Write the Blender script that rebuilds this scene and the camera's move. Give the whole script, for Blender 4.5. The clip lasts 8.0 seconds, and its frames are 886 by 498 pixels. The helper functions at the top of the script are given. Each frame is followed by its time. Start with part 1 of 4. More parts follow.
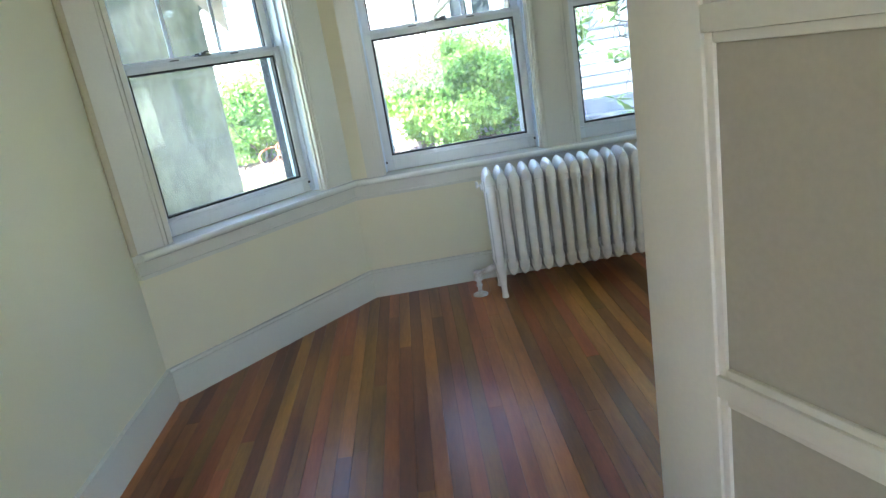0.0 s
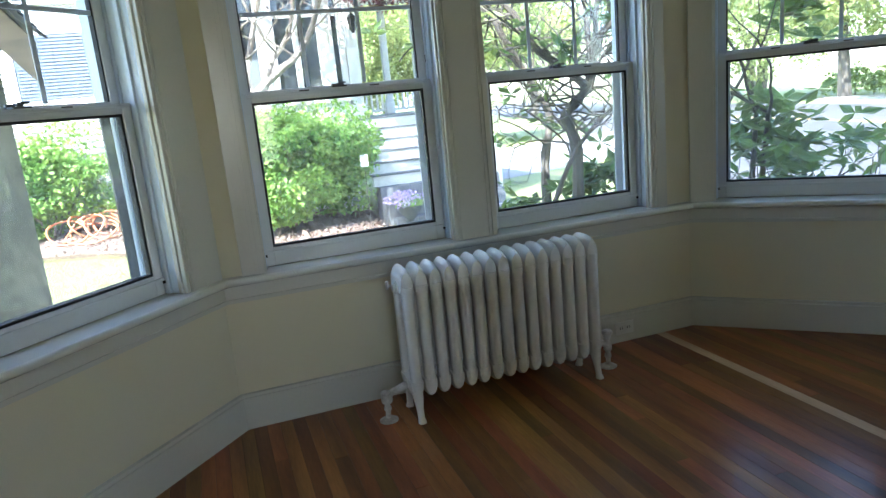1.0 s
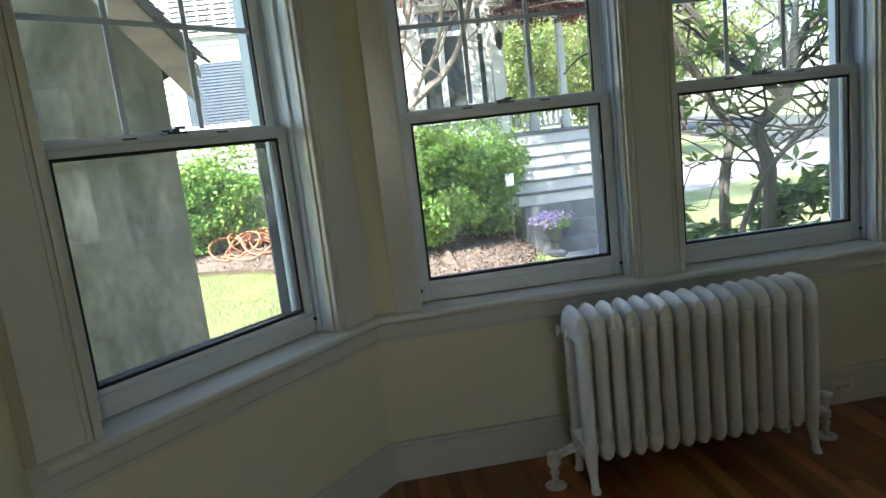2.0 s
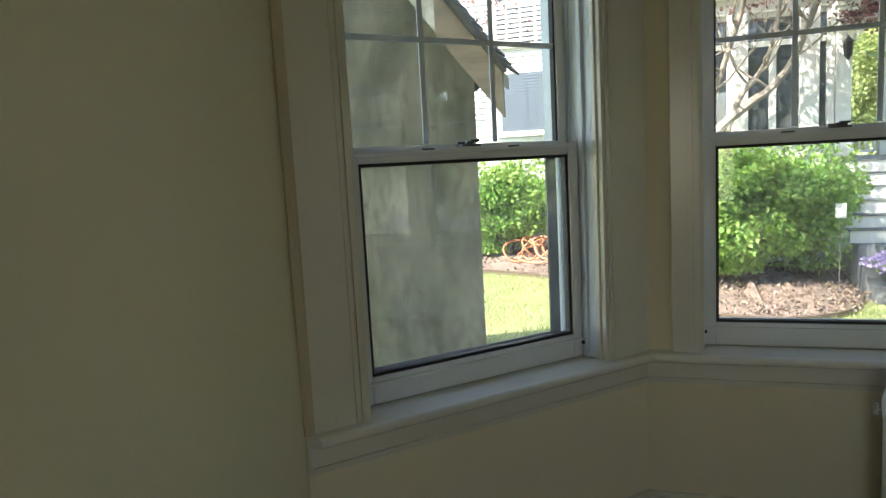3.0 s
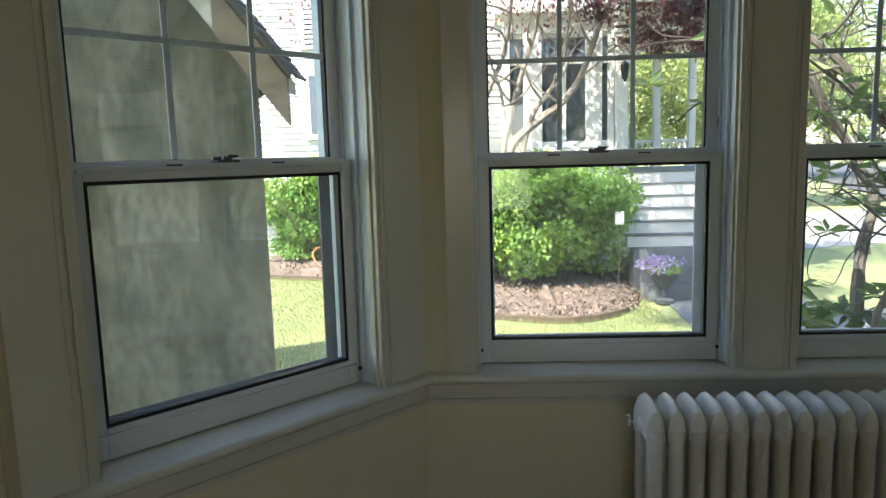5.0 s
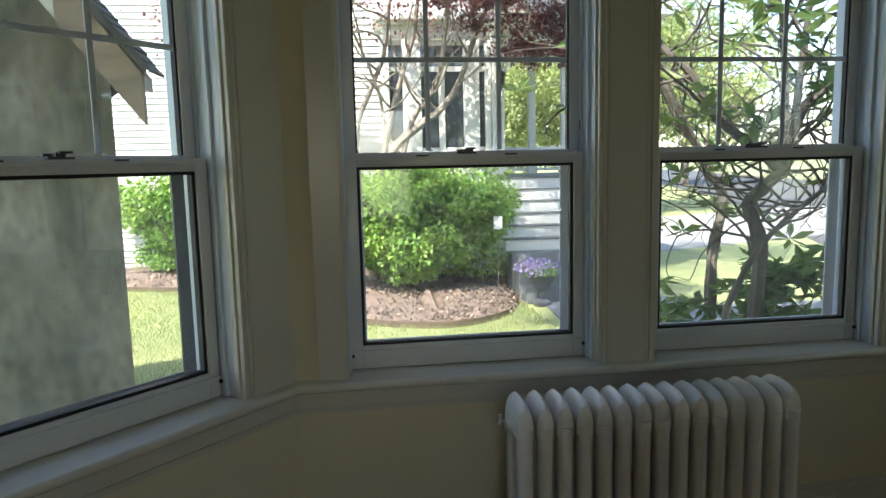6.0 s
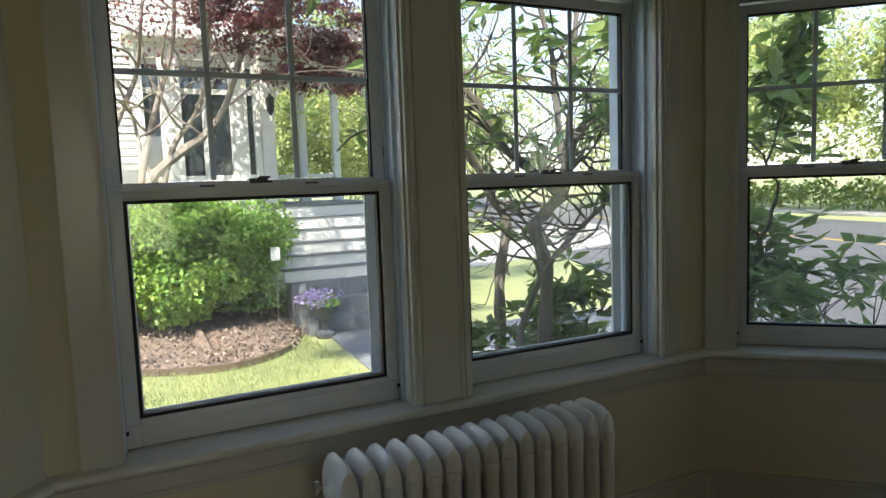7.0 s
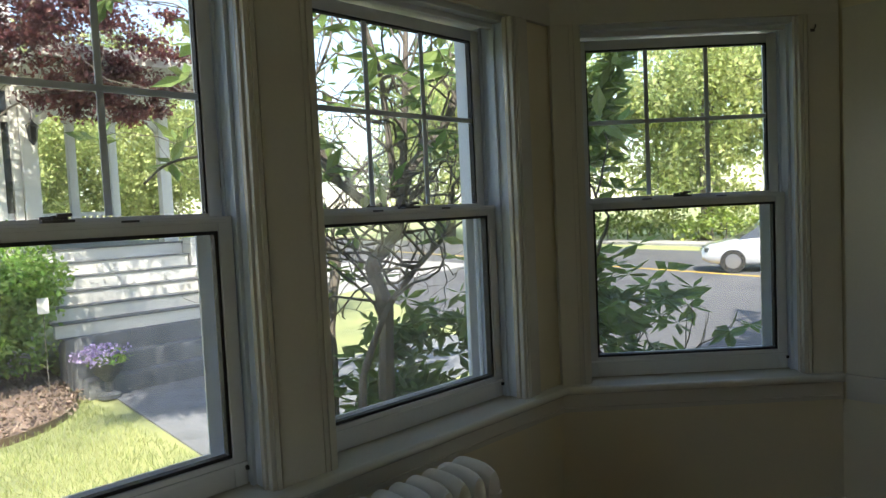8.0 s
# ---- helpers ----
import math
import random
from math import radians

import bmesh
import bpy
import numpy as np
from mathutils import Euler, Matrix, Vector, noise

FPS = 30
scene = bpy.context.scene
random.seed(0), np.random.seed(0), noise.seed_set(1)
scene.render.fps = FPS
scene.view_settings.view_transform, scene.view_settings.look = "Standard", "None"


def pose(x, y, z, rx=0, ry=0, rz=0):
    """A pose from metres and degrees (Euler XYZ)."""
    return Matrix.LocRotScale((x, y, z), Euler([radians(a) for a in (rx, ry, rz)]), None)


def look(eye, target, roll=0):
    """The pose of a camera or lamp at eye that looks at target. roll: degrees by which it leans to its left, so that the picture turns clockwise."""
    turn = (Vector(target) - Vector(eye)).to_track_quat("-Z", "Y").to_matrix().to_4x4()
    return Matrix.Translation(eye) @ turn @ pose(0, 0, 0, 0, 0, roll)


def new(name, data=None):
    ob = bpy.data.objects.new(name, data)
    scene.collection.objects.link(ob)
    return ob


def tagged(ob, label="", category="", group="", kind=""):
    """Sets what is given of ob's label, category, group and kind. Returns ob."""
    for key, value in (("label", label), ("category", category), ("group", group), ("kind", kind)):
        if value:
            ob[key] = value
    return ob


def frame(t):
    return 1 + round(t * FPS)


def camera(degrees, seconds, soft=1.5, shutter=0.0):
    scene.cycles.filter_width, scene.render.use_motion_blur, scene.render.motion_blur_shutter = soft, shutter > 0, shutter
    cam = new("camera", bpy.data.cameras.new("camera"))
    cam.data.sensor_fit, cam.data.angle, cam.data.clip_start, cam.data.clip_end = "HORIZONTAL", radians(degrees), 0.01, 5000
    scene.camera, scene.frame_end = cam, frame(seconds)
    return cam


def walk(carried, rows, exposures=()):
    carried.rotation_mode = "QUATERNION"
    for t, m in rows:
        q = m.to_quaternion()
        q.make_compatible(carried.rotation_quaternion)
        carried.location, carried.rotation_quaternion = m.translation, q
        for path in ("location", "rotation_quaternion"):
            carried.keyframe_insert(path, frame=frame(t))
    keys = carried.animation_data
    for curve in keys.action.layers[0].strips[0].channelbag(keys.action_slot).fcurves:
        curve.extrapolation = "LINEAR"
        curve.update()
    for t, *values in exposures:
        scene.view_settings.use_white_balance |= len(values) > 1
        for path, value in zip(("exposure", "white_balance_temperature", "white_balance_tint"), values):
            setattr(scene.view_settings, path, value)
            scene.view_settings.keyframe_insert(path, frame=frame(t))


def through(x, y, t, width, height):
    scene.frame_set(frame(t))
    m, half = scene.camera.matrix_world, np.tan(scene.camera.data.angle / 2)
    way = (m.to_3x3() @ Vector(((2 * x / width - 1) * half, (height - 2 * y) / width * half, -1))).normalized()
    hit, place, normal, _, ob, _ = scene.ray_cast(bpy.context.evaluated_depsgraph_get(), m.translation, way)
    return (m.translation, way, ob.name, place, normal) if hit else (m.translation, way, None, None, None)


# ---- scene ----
cam = camera(66.7, 8.0, soft=1.4)
PATH = [
    (0, (-0.816, 0.132, 1.344), (-0.786, 2.048, 0.77), -9.5),
    (0.5, (-1.104, 0.483, 1.389), (-0.88, 2.408, 0.893), -11.7),
    (1, (-1.178, 0.894, 1.369), (-0.56, 2.746, 0.938), -5.5),
    (1.5, (-1.109, 1.087, 1.36), (-0.671, 3.011, 1.03), -8.2),
    (2, (-1.211, 1.291, 1.385), (-0.972, 3.247, 1.044), -6.6),
    (2.2, (-1.165, 1.314, 1.343), (-1.211, 3.29, 1.043), -8.2),
    (3.3, (-1.156, 1.41, 1.462), (-1.800, 3.288, 1.216), -2.1),
    (3.5, (-1.148, 1.43, 1.484), (-1.737, 3.322, 1.223), -0.8),
    (4, (-1.128, 1.473, 1.474), (-1.568, 3.406, 1.212), -0.5),
    (5.3, (-1.010, 1.562, 1.462), (-0.981, 3.544, 1.194), -1.7),
    (5.5, (-1.004, 1.571, 1.468), (-0.911, 3.550, 1.197), -1.8),
    (6, (-0.971, 1.597, 1.437), (-0.711, 3.564, 1.185), -1.3),
    (6.5, (-0.95, 1.676, 1.434), (-0.434, 3.592, 1.187), -0.2),
    (7, (-1.017, 1.856, 1.448), (-0.115, 3.631, 1.255), -2.0),
    (7.5, (-1.041, 2.009, 1.444), (0.196, 3.57, 1.264), -0.6),
    (7.7, (-1.086, 2.138, 1.437), (0.228, 3.636, 1.266), -1.4),
    (8, (-1.03, 2.227, 1.455), (0.369, 3.652, 1.343), -2.7),
]
EXPOSURES = [(0.0, 4.2, 5550, 13), (0.6, 3.85, 5550, 13), (1.0, 3.2, 5700, 14), (1.5, 2.62, 5900, 13), (2.2, 2.45, 6350, 13), (3.5, 2.5, 6780, 13), (5.5, 2.22, 6450, 13), (6.5, 2.05, 6650, 14), (8.0, 1.95, 6950, 15)]
walk(cam, [(t, look(eye, target, roll)) for t, eye, target, roll in PATH], EXPOSURES)

# ---------------------------------------------------------------- light
SUN_TO = Vector((-0.42, -0.50, 0.76)).normalized()
world = bpy.data.worlds.new("world")
scene.world = world
world.use_nodes = True
wn = world.node_tree
sky = wn.nodes.new("ShaderNodeTexSky")
sky.sky_type = "NISHITA"
sky.sun_disc = False
sky.sun_elevation = math.asin(SUN_TO.z)
sky.sun_rotation = math.atan2(SUN_TO.x, SUN_TO.y)
wn.nodes["Background"].inputs[1].default_value = 0.15
wn.links.new(sky.outputs[0], wn.nodes["Background"].inputs[0])
sun_data = bpy.data.lights.new("sun", "SUN")
sun_data.energy, sun_data.angle, sun_data.color = 3.4, radians(0.5), (1.0, 0.94, 0.84)
sun = new("sun", sun_data)
sun.matrix_world = look(SUN_TO * 50, (0, 0, 0))


def sky_lamp(at, target, w, h, power, tone):
    """An area lamp put in a wall opening in place of sky light."""
    data = bpy.data.lights.new("opening_lamp", "AREA")
    data.shape, data.size, data.size_y, data.energy, data.color = "RECTANGLE", w, h, power, tone
    new("opening_lamp", data).matrix_world = look(at, target)


sky_lamp((2.40, 1.72, 1.45), (0, 1.72, 1.2), 0.92, 1.45, 0.55, (0.98, 0.98, 0.96))
# This hall opening is unseen; its lamp is added to brighten the room.
sky_lamp((-0.8, -3.3, 1.45), (0.6, 2.5, 1.2), 1.3, 1.45, 0.7, (1.0, 0.96, 0.88))


# ---------------------------------------------------------------- materials
def material(name, colour, rough=0.6, colour2=None, scale=4.0, fine=60.0, bump=0.1, metal=0.0,
             stretch=(1, 1, 1), spread=0.0, island=False, spec=0.5, gain=0.12, coat=0.0):
    """Two scales of colour variation, fine relief; spread varies it from piece to piece."""
    m = bpy.data.materials.new(name)
    m.use_nodes = True
    n, l = m.node_tree.nodes, m.node_tree.links
    b = n["Principled BSDF"]
    tc = n.new("ShaderNodeTexCoord")
    mp = n.new("ShaderNodeMapping")
    mp.inputs["Scale"].default_value = stretch
    l.new(tc.outputs["Object"], mp.inputs[0])
    big, small = n.new("ShaderNodeTexNoise"), n.new("ShaderNodeTexNoise")
    for t, sc in ((big, scale), (small, fine)):
        t.inputs["Scale"].default_value = sc
        t.inputs["Detail"].default_value = 5
        l.new(mp.outputs[0], t.inputs["Vector"])
    ramp = n.new("ShaderNodeValToRGB")
    ramp.color_ramp.elements[0].position, ramp.color_ramp.elements[1].position = 0.33, 0.67
    c2 = colour2 or tuple(c * (1 - gain) for c in colour)
    ramp.color_ramp.elements[0].color, ramp.color_ramp.elements[1].color = (*c2, 1), (*colour, 1)
    l.new(big.outputs["Fac"], ramp.inputs[0])
    hsv = n.new("ShaderNodeHueSaturation")
    l.new(ramp.outputs[0], hsv.inputs["Color"])
    rng = n.new("ShaderNodeMapRange")
    rng.inputs["To Min"].default_value, rng.inputs["To Max"].default_value = 1 - gain * 1.4, 1 + gain * 1.4
    l.new(small.outputs["Fac"], rng.inputs[0])
    val = rng.outputs[0]
    if spread:
        src = n.new("ShaderNodeNewGeometry").outputs["Random Per Island"] if island else n.new("ShaderNodeObjectInfo").outputs["Random"]
        r2 = n.new("ShaderNodeMapRange")
        r2.inputs["To Min"].default_value, r2.inputs["To Max"].default_value = 1 - spread, 1 + spread
        l.new(src, r2.inputs[0])
        mul = n.new("ShaderNodeMath")
        mul.operation = "MULTIPLY"
        l.new(val, mul.inputs[0]), l.new(r2.outputs[0], mul.inputs[1])
        val = mul.outputs[0]
        r3, fr = n.new("ShaderNodeMapRange"), n.new("ShaderNodeMath")
        fr.operation, fr.inputs[1].default_value = "MULTIPLY", 7.31
        fx = n.new("ShaderNodeMath")
        fx.operation = "FRACT"
        l.new(src, fr.inputs[0]), l.new(fr.outputs[0], fx.inputs[0]), l.new(fx.outputs[0], r3.inputs[0])
        r3.inputs["To Min"].default_value, r3.inputs["To Max"].default_value = 0.493, 0.528
        l.new(r3.outputs[0], hsv.inputs["Hue"])
    l.new(val, hsv.inputs["Value"])
    l.new(hsv.outputs[0], b.inputs["Base Color"])
    b.inputs["Roughness"].default_value, b.inputs["Metallic"].default_value = rough, metal
    b.inputs["Specular IOR Level"].default_value, b.inputs["Coat Weight"].default_value = spec, coat
    if bump:
        bn = n.new("ShaderNodeBump")
        bn.inputs["Strength"].default_value, bn.inputs["Distance"].default_value = bump, 0.004
        l.new(small.outputs["Fac"], bn.inputs["Height"])
        l.new(bn.outputs[0], b.inputs["Normal"])
    return m


def leaf_material(name, colour, colour2, through=0.35, rough=0.45):
    """A leaf: varies leaf by leaf and lets light through."""
    m = material(name, colour, rough, colour2, 1.2, 30, 0, spread=0.35, island=True)
    n, l = m.node_tree.nodes, m.node_tree.links
    b, out = n["Principled BSDF"], n["Material Output"]
    tr, mix = n.new("ShaderNodeBsdfTranslucent"), n.new("ShaderNodeMixShader")
    l.new(b.inputs["Base Color"].links[0].from_socket, tr.inputs[0])
    mix.inputs[0].default_value = through
    l.new(b.outputs[0], mix.inputs[1]), l.new(tr.outputs[0], mix.inputs[2]), l.new(mix.outputs[0], out.inputs[0])
    return m


def glass_material(name, veil=0.03):
    m = bpy.data.materials.new(name)
    m.use_nodes = True
    n, l = m.node_tree.nodes, m.node_tree.links
    n.remove(n["Principled BSDF"])
    clear, gloss, mix = n.new("ShaderNodeBsdfTransparent"), n.new("ShaderNodeBsdfGlossy"), n.new("ShaderNodeMixShader")
    clear.inputs[0].default_value = (0.93, 0.96, 0.95, 1)
    gloss.inputs["Roughness"].default_value = 0.02
    lw, pw, ad = n.new("ShaderNodeLayerWeight"), n.new("ShaderNodeMath"), n.new("ShaderNodeMath")
    lw.inputs[0].default_value, pw.operation, pw.inputs[1].default_value = 0.5, "POWER", 4.5
    ad.operation, ad.inputs[1].default_value, ad.inputs[2].default_value = "MULTIPLY_ADD", 0.9, 0.045
    l.new(lw.outputs["Facing"], pw.inputs[0]), l.new(pw.outputs[0], ad.inputs[0]), l.new(ad.outputs[0], mix.inputs[0])
    # One translucent mix gives both the dust and an imitated glare haze.
    veil_bsdf, dm, nz = n.new("ShaderNodeBsdfTranslucent"), n.new("ShaderNodeMixShader"), n.new("ShaderNodeTexNoise")
    nz.inputs["Scale"].default_value, nz.inputs["Detail"].default_value = 9, 6
    rg = n.new("ShaderNodeMapRange")
    rg.inputs["To Min"].default_value, rg.inputs["To Max"].default_value = 0.0, veil * 2
    tc = n.new("ShaderNodeTexCoord")
    l.new(tc.outputs["Object"], nz.inputs["Vector"])
    l.new(nz.outputs["Fac"], rg.inputs[0]), l.new(rg.outputs[0], dm.inputs[0])
    l.new(clear.outputs[0], dm.inputs[1]), l.new(veil_bsdf.outputs[0], dm.inputs[2])
    l.new(dm.outputs[0], mix.inputs[1]), l.new(gloss.outputs[0], mix.inputs[2])
    l.new(mix.outputs[0], n["Material Output"].inputs[0])
    return m


WALL = material("wall_paint", (0.76, 0.69, 0.50), 0.75, scale=1.5, fine=220, bump=0.05, gain=0.03)
GLOSS = material("gloss_trim_paint", (0.70, 0.68, 0.60), 0.16, scale=3, fine=90, bump=0.03, gain=0.03, coat=0.3)
TRIM = material("trim_paint", (0.69, 0.66, 0.57), 0.24, scale=3, fine=90, bump=0.04, gain=0.03)
VINYL = material("window_vinyl", (0.74, 0.76, 0.77), 0.26, scale=3, fine=80, bump=0.02, gain=0.03)
GASKET = material("black_gasket", (0.015, 0.015, 0.016), 0.6, gain=0.1)
CEIL = material("ceiling_paint", (0.8, 0.79, 0.75), 0.85, gain=0.03)
PLANK = material("fir_plank", (0.345, 0.108, 0.03), 0.30, (0.18, 0.05, 0.015), 2.2, 26, 0.06,
                 stretch=(5, 0.5, 1), spread=0.42, gain=0.24, coat=0.08, spec=0.35)
PALE = material("pale_fir_plank", (0.68, 0.47, 0.27), 0.36, (0.50, 0.31, 0.16), 2.2, 26, 0.06, stretch=(9, 0.55, 1), gain=0.2, coat=0.25)
JOINT = material("floor_joint", (0.03, 0.014, 0.008), 0.8)
IRON = material("radiator_enamel", (0.84, 0.82, 0.77), 0.24, scale=6, fine=45, bump=0.09, gain=0.05)
RUSTY = material("worn_valve", (0.72, 0.70, 0.66), 0.4, (0.45, 0.40, 0.35), 25, 120, 0.2, gain=0.2)
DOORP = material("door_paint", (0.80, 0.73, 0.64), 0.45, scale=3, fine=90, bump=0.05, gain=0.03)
# Door colour darkened by hand, so the panels hold the recess shade.
PANEL_SHADE = material("shaded_door_panel", (0.50, 0.44, 0.35), 0.6, scale=2, fine=70, bump=0.05, gain=0.06)
# This tan holds the shade along the corner board's edge.
BEAD_SHADE = material("shaded_bead_tan", (0.52, 0.45, 0.31), 0.6, scale=3, fine=90, bump=0.05, gain=0.06)
PLATE = material("outlet_plate", (0.74, 0.72, 0.66), 0.35, gain=0.02)
DARK = material("dark_slot", (0.02, 0.02, 0.02), 0.5)
BRONZE = material("sash_lock_metal", (0.10, 0.10, 0.10), 0.4, metal=0.6)
GLASS = glass_material("window_glass", 0.02)
VEILED = glass_material("veiled_window_glass", 0.038)
# White vinyl with the blue of reflected sky put into its colour.
SKY_VINYL = material("sky_tinted_vinyl", (0.68, 0.75, 0.84), 0.35, scale=3, fine=80, bump=0.02, gain=0.03)
STUCCO = material("grey_stucco", (0.20, 0.19, 0.155), 0.92, (0.075, 0.08, 0.058), 3.4, 17, 0.5, stretch=(1.4, 1.4, 0.7), gain=0.5)
PEEL = material("peeling_white_paint", (0.78, 0.77, 0.73), 0.7, (0.30, 0.26, 0.22), 7, 45, 0.35, stretch=(1, 1, 1), gain=0.2)
SHINGLE = material("roof_shingle", (0.09, 0.085, 0.08), 0.9, (0.05, 0.045, 0.04), 6, 90, 0.5, spread=0.3)
CLAP = material("white_clapboard", (0.58, 0.58, 0.565), 0.6, scale=2, fine=50, bump=0.08, gain=0.05)
HTRIM = material("house_trim", (0.74, 0.73, 0.68), 0.5, scale=2, fine=50, bump=0.05, gain=0.04)
SHUT = material("grey_shutter", (0.15, 0.18, 0.23), 0.55, gain=0.06)
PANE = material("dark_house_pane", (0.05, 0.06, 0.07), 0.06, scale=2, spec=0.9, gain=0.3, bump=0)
CONC = material("grey_concrete", (0.20, 0.21, 0.225), 0.9, (0.14, 0.15, 0.16), 3, 90, 0.3, gain=0.12)
TREAD = material("grey_porch_paint", (0.17, 0.18, 0.19), 0.6, gain=0.1)
GRASSM = material("lawn", (0.34, 0.36, 0.15), 0.9, (0.22, 0.25, 0.11), 1.3, 40, 0.8, gain=0.3)
BLADE = leaf_material("grass_blade", (0.44, 0.46, 0.20), (0.28, 0.33, 0.12), 0.3)
MULCH = material("bark_mulch", (0.25, 0.18, 0.145), 0.95, (0.12, 0.085, 0.068), 9, 60, 1.0, gain=0.35)
CHIP = material("bark_chip", (0.34, 0.25, 0.20), 0.9, (0.15, 0.105, 0.085), 5, 60, 0.3, spread=0.5, island=True)
EDGE = material("bed_edging", (0.13, 0.09, 0.06), 0.8, gain=0.2)
ASPH = material("asphalt", (0.10, 0.10, 0.105), 0.9, (0.065, 0.065, 0.07), 0.6, 60, 0.5, gain=0.15)
WALKM = material("pale_walkway", (0.38, 0.37, 0.35), 0.9, (0.28, 0.27, 0.26), 1.4, 60, 0.3, gain=0.1)
YELLOW = material("road_line", (0.55, 0.36, 0.05), 0.8, gain=0.2)
BARK = material("pale_bark", (0.34, 0.29, 0.24), 0.85, (0.19, 0.16, 0.13), 8, 50, 0.6, stretch=(1, 1, 0.25), gain=0.2)
DBARK = material("dark_bark", (0.17, 0.15, 0.13), 0.9, (0.08, 0.068, 0.058), 9, 60, 0.8, stretch=(1, 1, 0.3), gain=0.25)
L_BUSH = leaf_material("bush_leaf", (0.38, 0.51, 0.12), (0.22, 0.37, 0.08), 0.42)
L_MAPLE = leaf_material("red_maple_leaf", (0.31, 0.11, 0.12), (0.15, 0.062, 0.075), 0.5)
L_RHODO = leaf_material("rhododendron_leaf", (0.30, 0.38, 0.12), (0.13, 0.21, 0.07), 0.55, 0.3)
L_TREE = leaf_material("street_tree_leaf", (0.58, 0.60, 0.26), (0.34, 0.40, 0.15), 0.5)
L_HEDGE = leaf_material("hedge_leaf", (0.32, 0.38, 0.09), (0.18, 0.25, 0.05), 0.35)
HOSE = material("orange_hose", (0.50, 0.25, 0.14), 0.5, (0.52, 0.16, 0.07), 1.5, gain=0.1)
BARE = material("bare_weathered_wood", (0.36, 0.28, 0.21), 0.85, (0.24, 0.19, 0.15), 6, 60, 0.3, stretch=(1, 1, 4), gain=0.2)
PETAL = leaf_material("purple_petal", (0.40, 0.30, 0.66), (0.70, 0.60, 0.80), 0.3)
# Dark urn, its colour lowered further for the shade it stands in.
URN = material("shaded_dark_urn", (0.10, 0.11, 0.12), 0.6, (0.06, 0.065, 0.07), 6, 60, 0.2, gain=0.2)
SIGNM = material("white_sign", (0.8, 0.8, 0.78), 0.5, gain=0.02)
LANT = material("black_lantern", (0.02, 0.02, 0.02), 0.4, gain=0.1)


# ---------------------------------------------------------------- mesh helpers
def box(bm, x0, x1, y0, y1, z0, z1, bevel=0.0, m=None):
    r = bmesh.ops.create_cube(bm, size=1.0)
    for v in r["verts"]:
        v.co = Vector(((x0 + x1) / 2 + v.co.x * (x1 - x0), (y0 + y1) / 2 + v.co.y * (y1 - y0), (z0 + z1) / 2 + v.co.z * (z1 - z0)))
    if bevel:
        es = list({e for v in r["verts"] for e in v.link_edges})
        r = bmesh.ops.bevel(bm, geom=es, offset=bevel, segments=2, affect="EDGES", profile=0.6)
    if m is not None:
        for v in {v for v in r["verts"]}:
            v.co = m @ v.co
    return bm


def slab(bm, plan, z0, z1):
    """An upright prism over the plan's corners."""
    low = [bm.verts.new((x, y, z0)) for x, y in plan]
    top = [bm.verts.new((x, y, z1)) for x, y in plan]
    n = len(plan)
    bm.faces.new(low[::-1]), bm.faces.new(top)
    for i in range(n):
        bm.faces.new((low[i], low[(i + 1) % n], top[(i + 1) % n], top[i]))
    return bm


def loft(bm, rings, cap=True):
    """Joins rings of equal length into a skin."""
    vs = [[bm.verts.new(p) for p in r] for r in rings]
    n = len(vs[0])
    for a, b in zip(vs, vs[1:]):
        for i in range(n):
            bm.faces.new((a[i], a[(i + 1) % n], b[(i + 1) % n], b[i]))
    if cap:
        bm.faces.new(vs[0][::-1]), bm.faces.new(vs[-1])
    return bm


def lathe(bm, profile, at=(0, 0, 0), n=16):
    """Turns (radius, height) steps about the upright through at."""
    return loft(bm, [[(at[0] + r * math.cos(2 * math.pi * i / n), at[1] + r * math.sin(2 * math.pi * i / n), at[2] + z) for i in range(n)] for r, z in profile])


def tube(bm, points, radii, n=6):
    """A tapering tube along points."""
    pts = [Vector(p) for p in points]
    if not hasattr(radii, "__len__"):
        radii = [radii] * len(pts)
    rings, side = [], None
    for i, p in enumerate(pts):
        d = (pts[min(i + 1, len(pts) - 1)] - pts[max(i - 1, 0)]).normalized()
        if side is None:
            side = d.orthogonal().normalized()
        side = (side - d * side.dot(d)).normalized()
        up = d.cross(side)
        rings.append([p + (side * math.cos(2 * math.pi * k / n) + up * math.sin(2 * math.pi * k / n)) * radii[i] for k in range(n)])
    return loft(bm, rings)


def mesh(bm, name, mat, smooth=None):
    me = bpy.data.meshes.new(name)
    bmesh.ops.recalc_face_normals(bm, faces=bm.faces)
    bm.to_mesh(me)
    bm.free()
    me.materials.append(mat)
    if smooth:
        me.polygons.foreach_set("use_smooth", [True] * len(me.polygons))
        me.set_sharp_from_angle(angle=radians(smooth))
    return me


def part(name, bm, mat, parent, label="", smooth=35):
    ob = new(name, mesh(bm, name, mat, smooth))
    ob.parent = parent
    if label:
        tagged(ob, label)
    return ob


def thing(name, label, category, at=None, group="", kind=""):
    ob = new(name)
    ob.empty_display_size = 0.1
    if at is not None:
        ob.matrix_world = at
    return tagged(ob, label, category, group, kind)


def solid(name, bm, mat, label, category, kind="", smooth=35):
    return tagged(new(name, mesh(bm, name, mat, smooth)), label, category, kind=kind)


def boxes(*rows, bevel=0.0):
    bm = bmesh.new()
    for r in rows:
        box(bm, *r, bevel=bevel)
    return bm


# ---------------------------------------------------------------- bay plan
# each bay wall: centre of its glass and its turn; inner faces lie FACE inside the glass plane
FACE = 0.105
LEFT_X, RIGHT_X = -2.085, 2.12
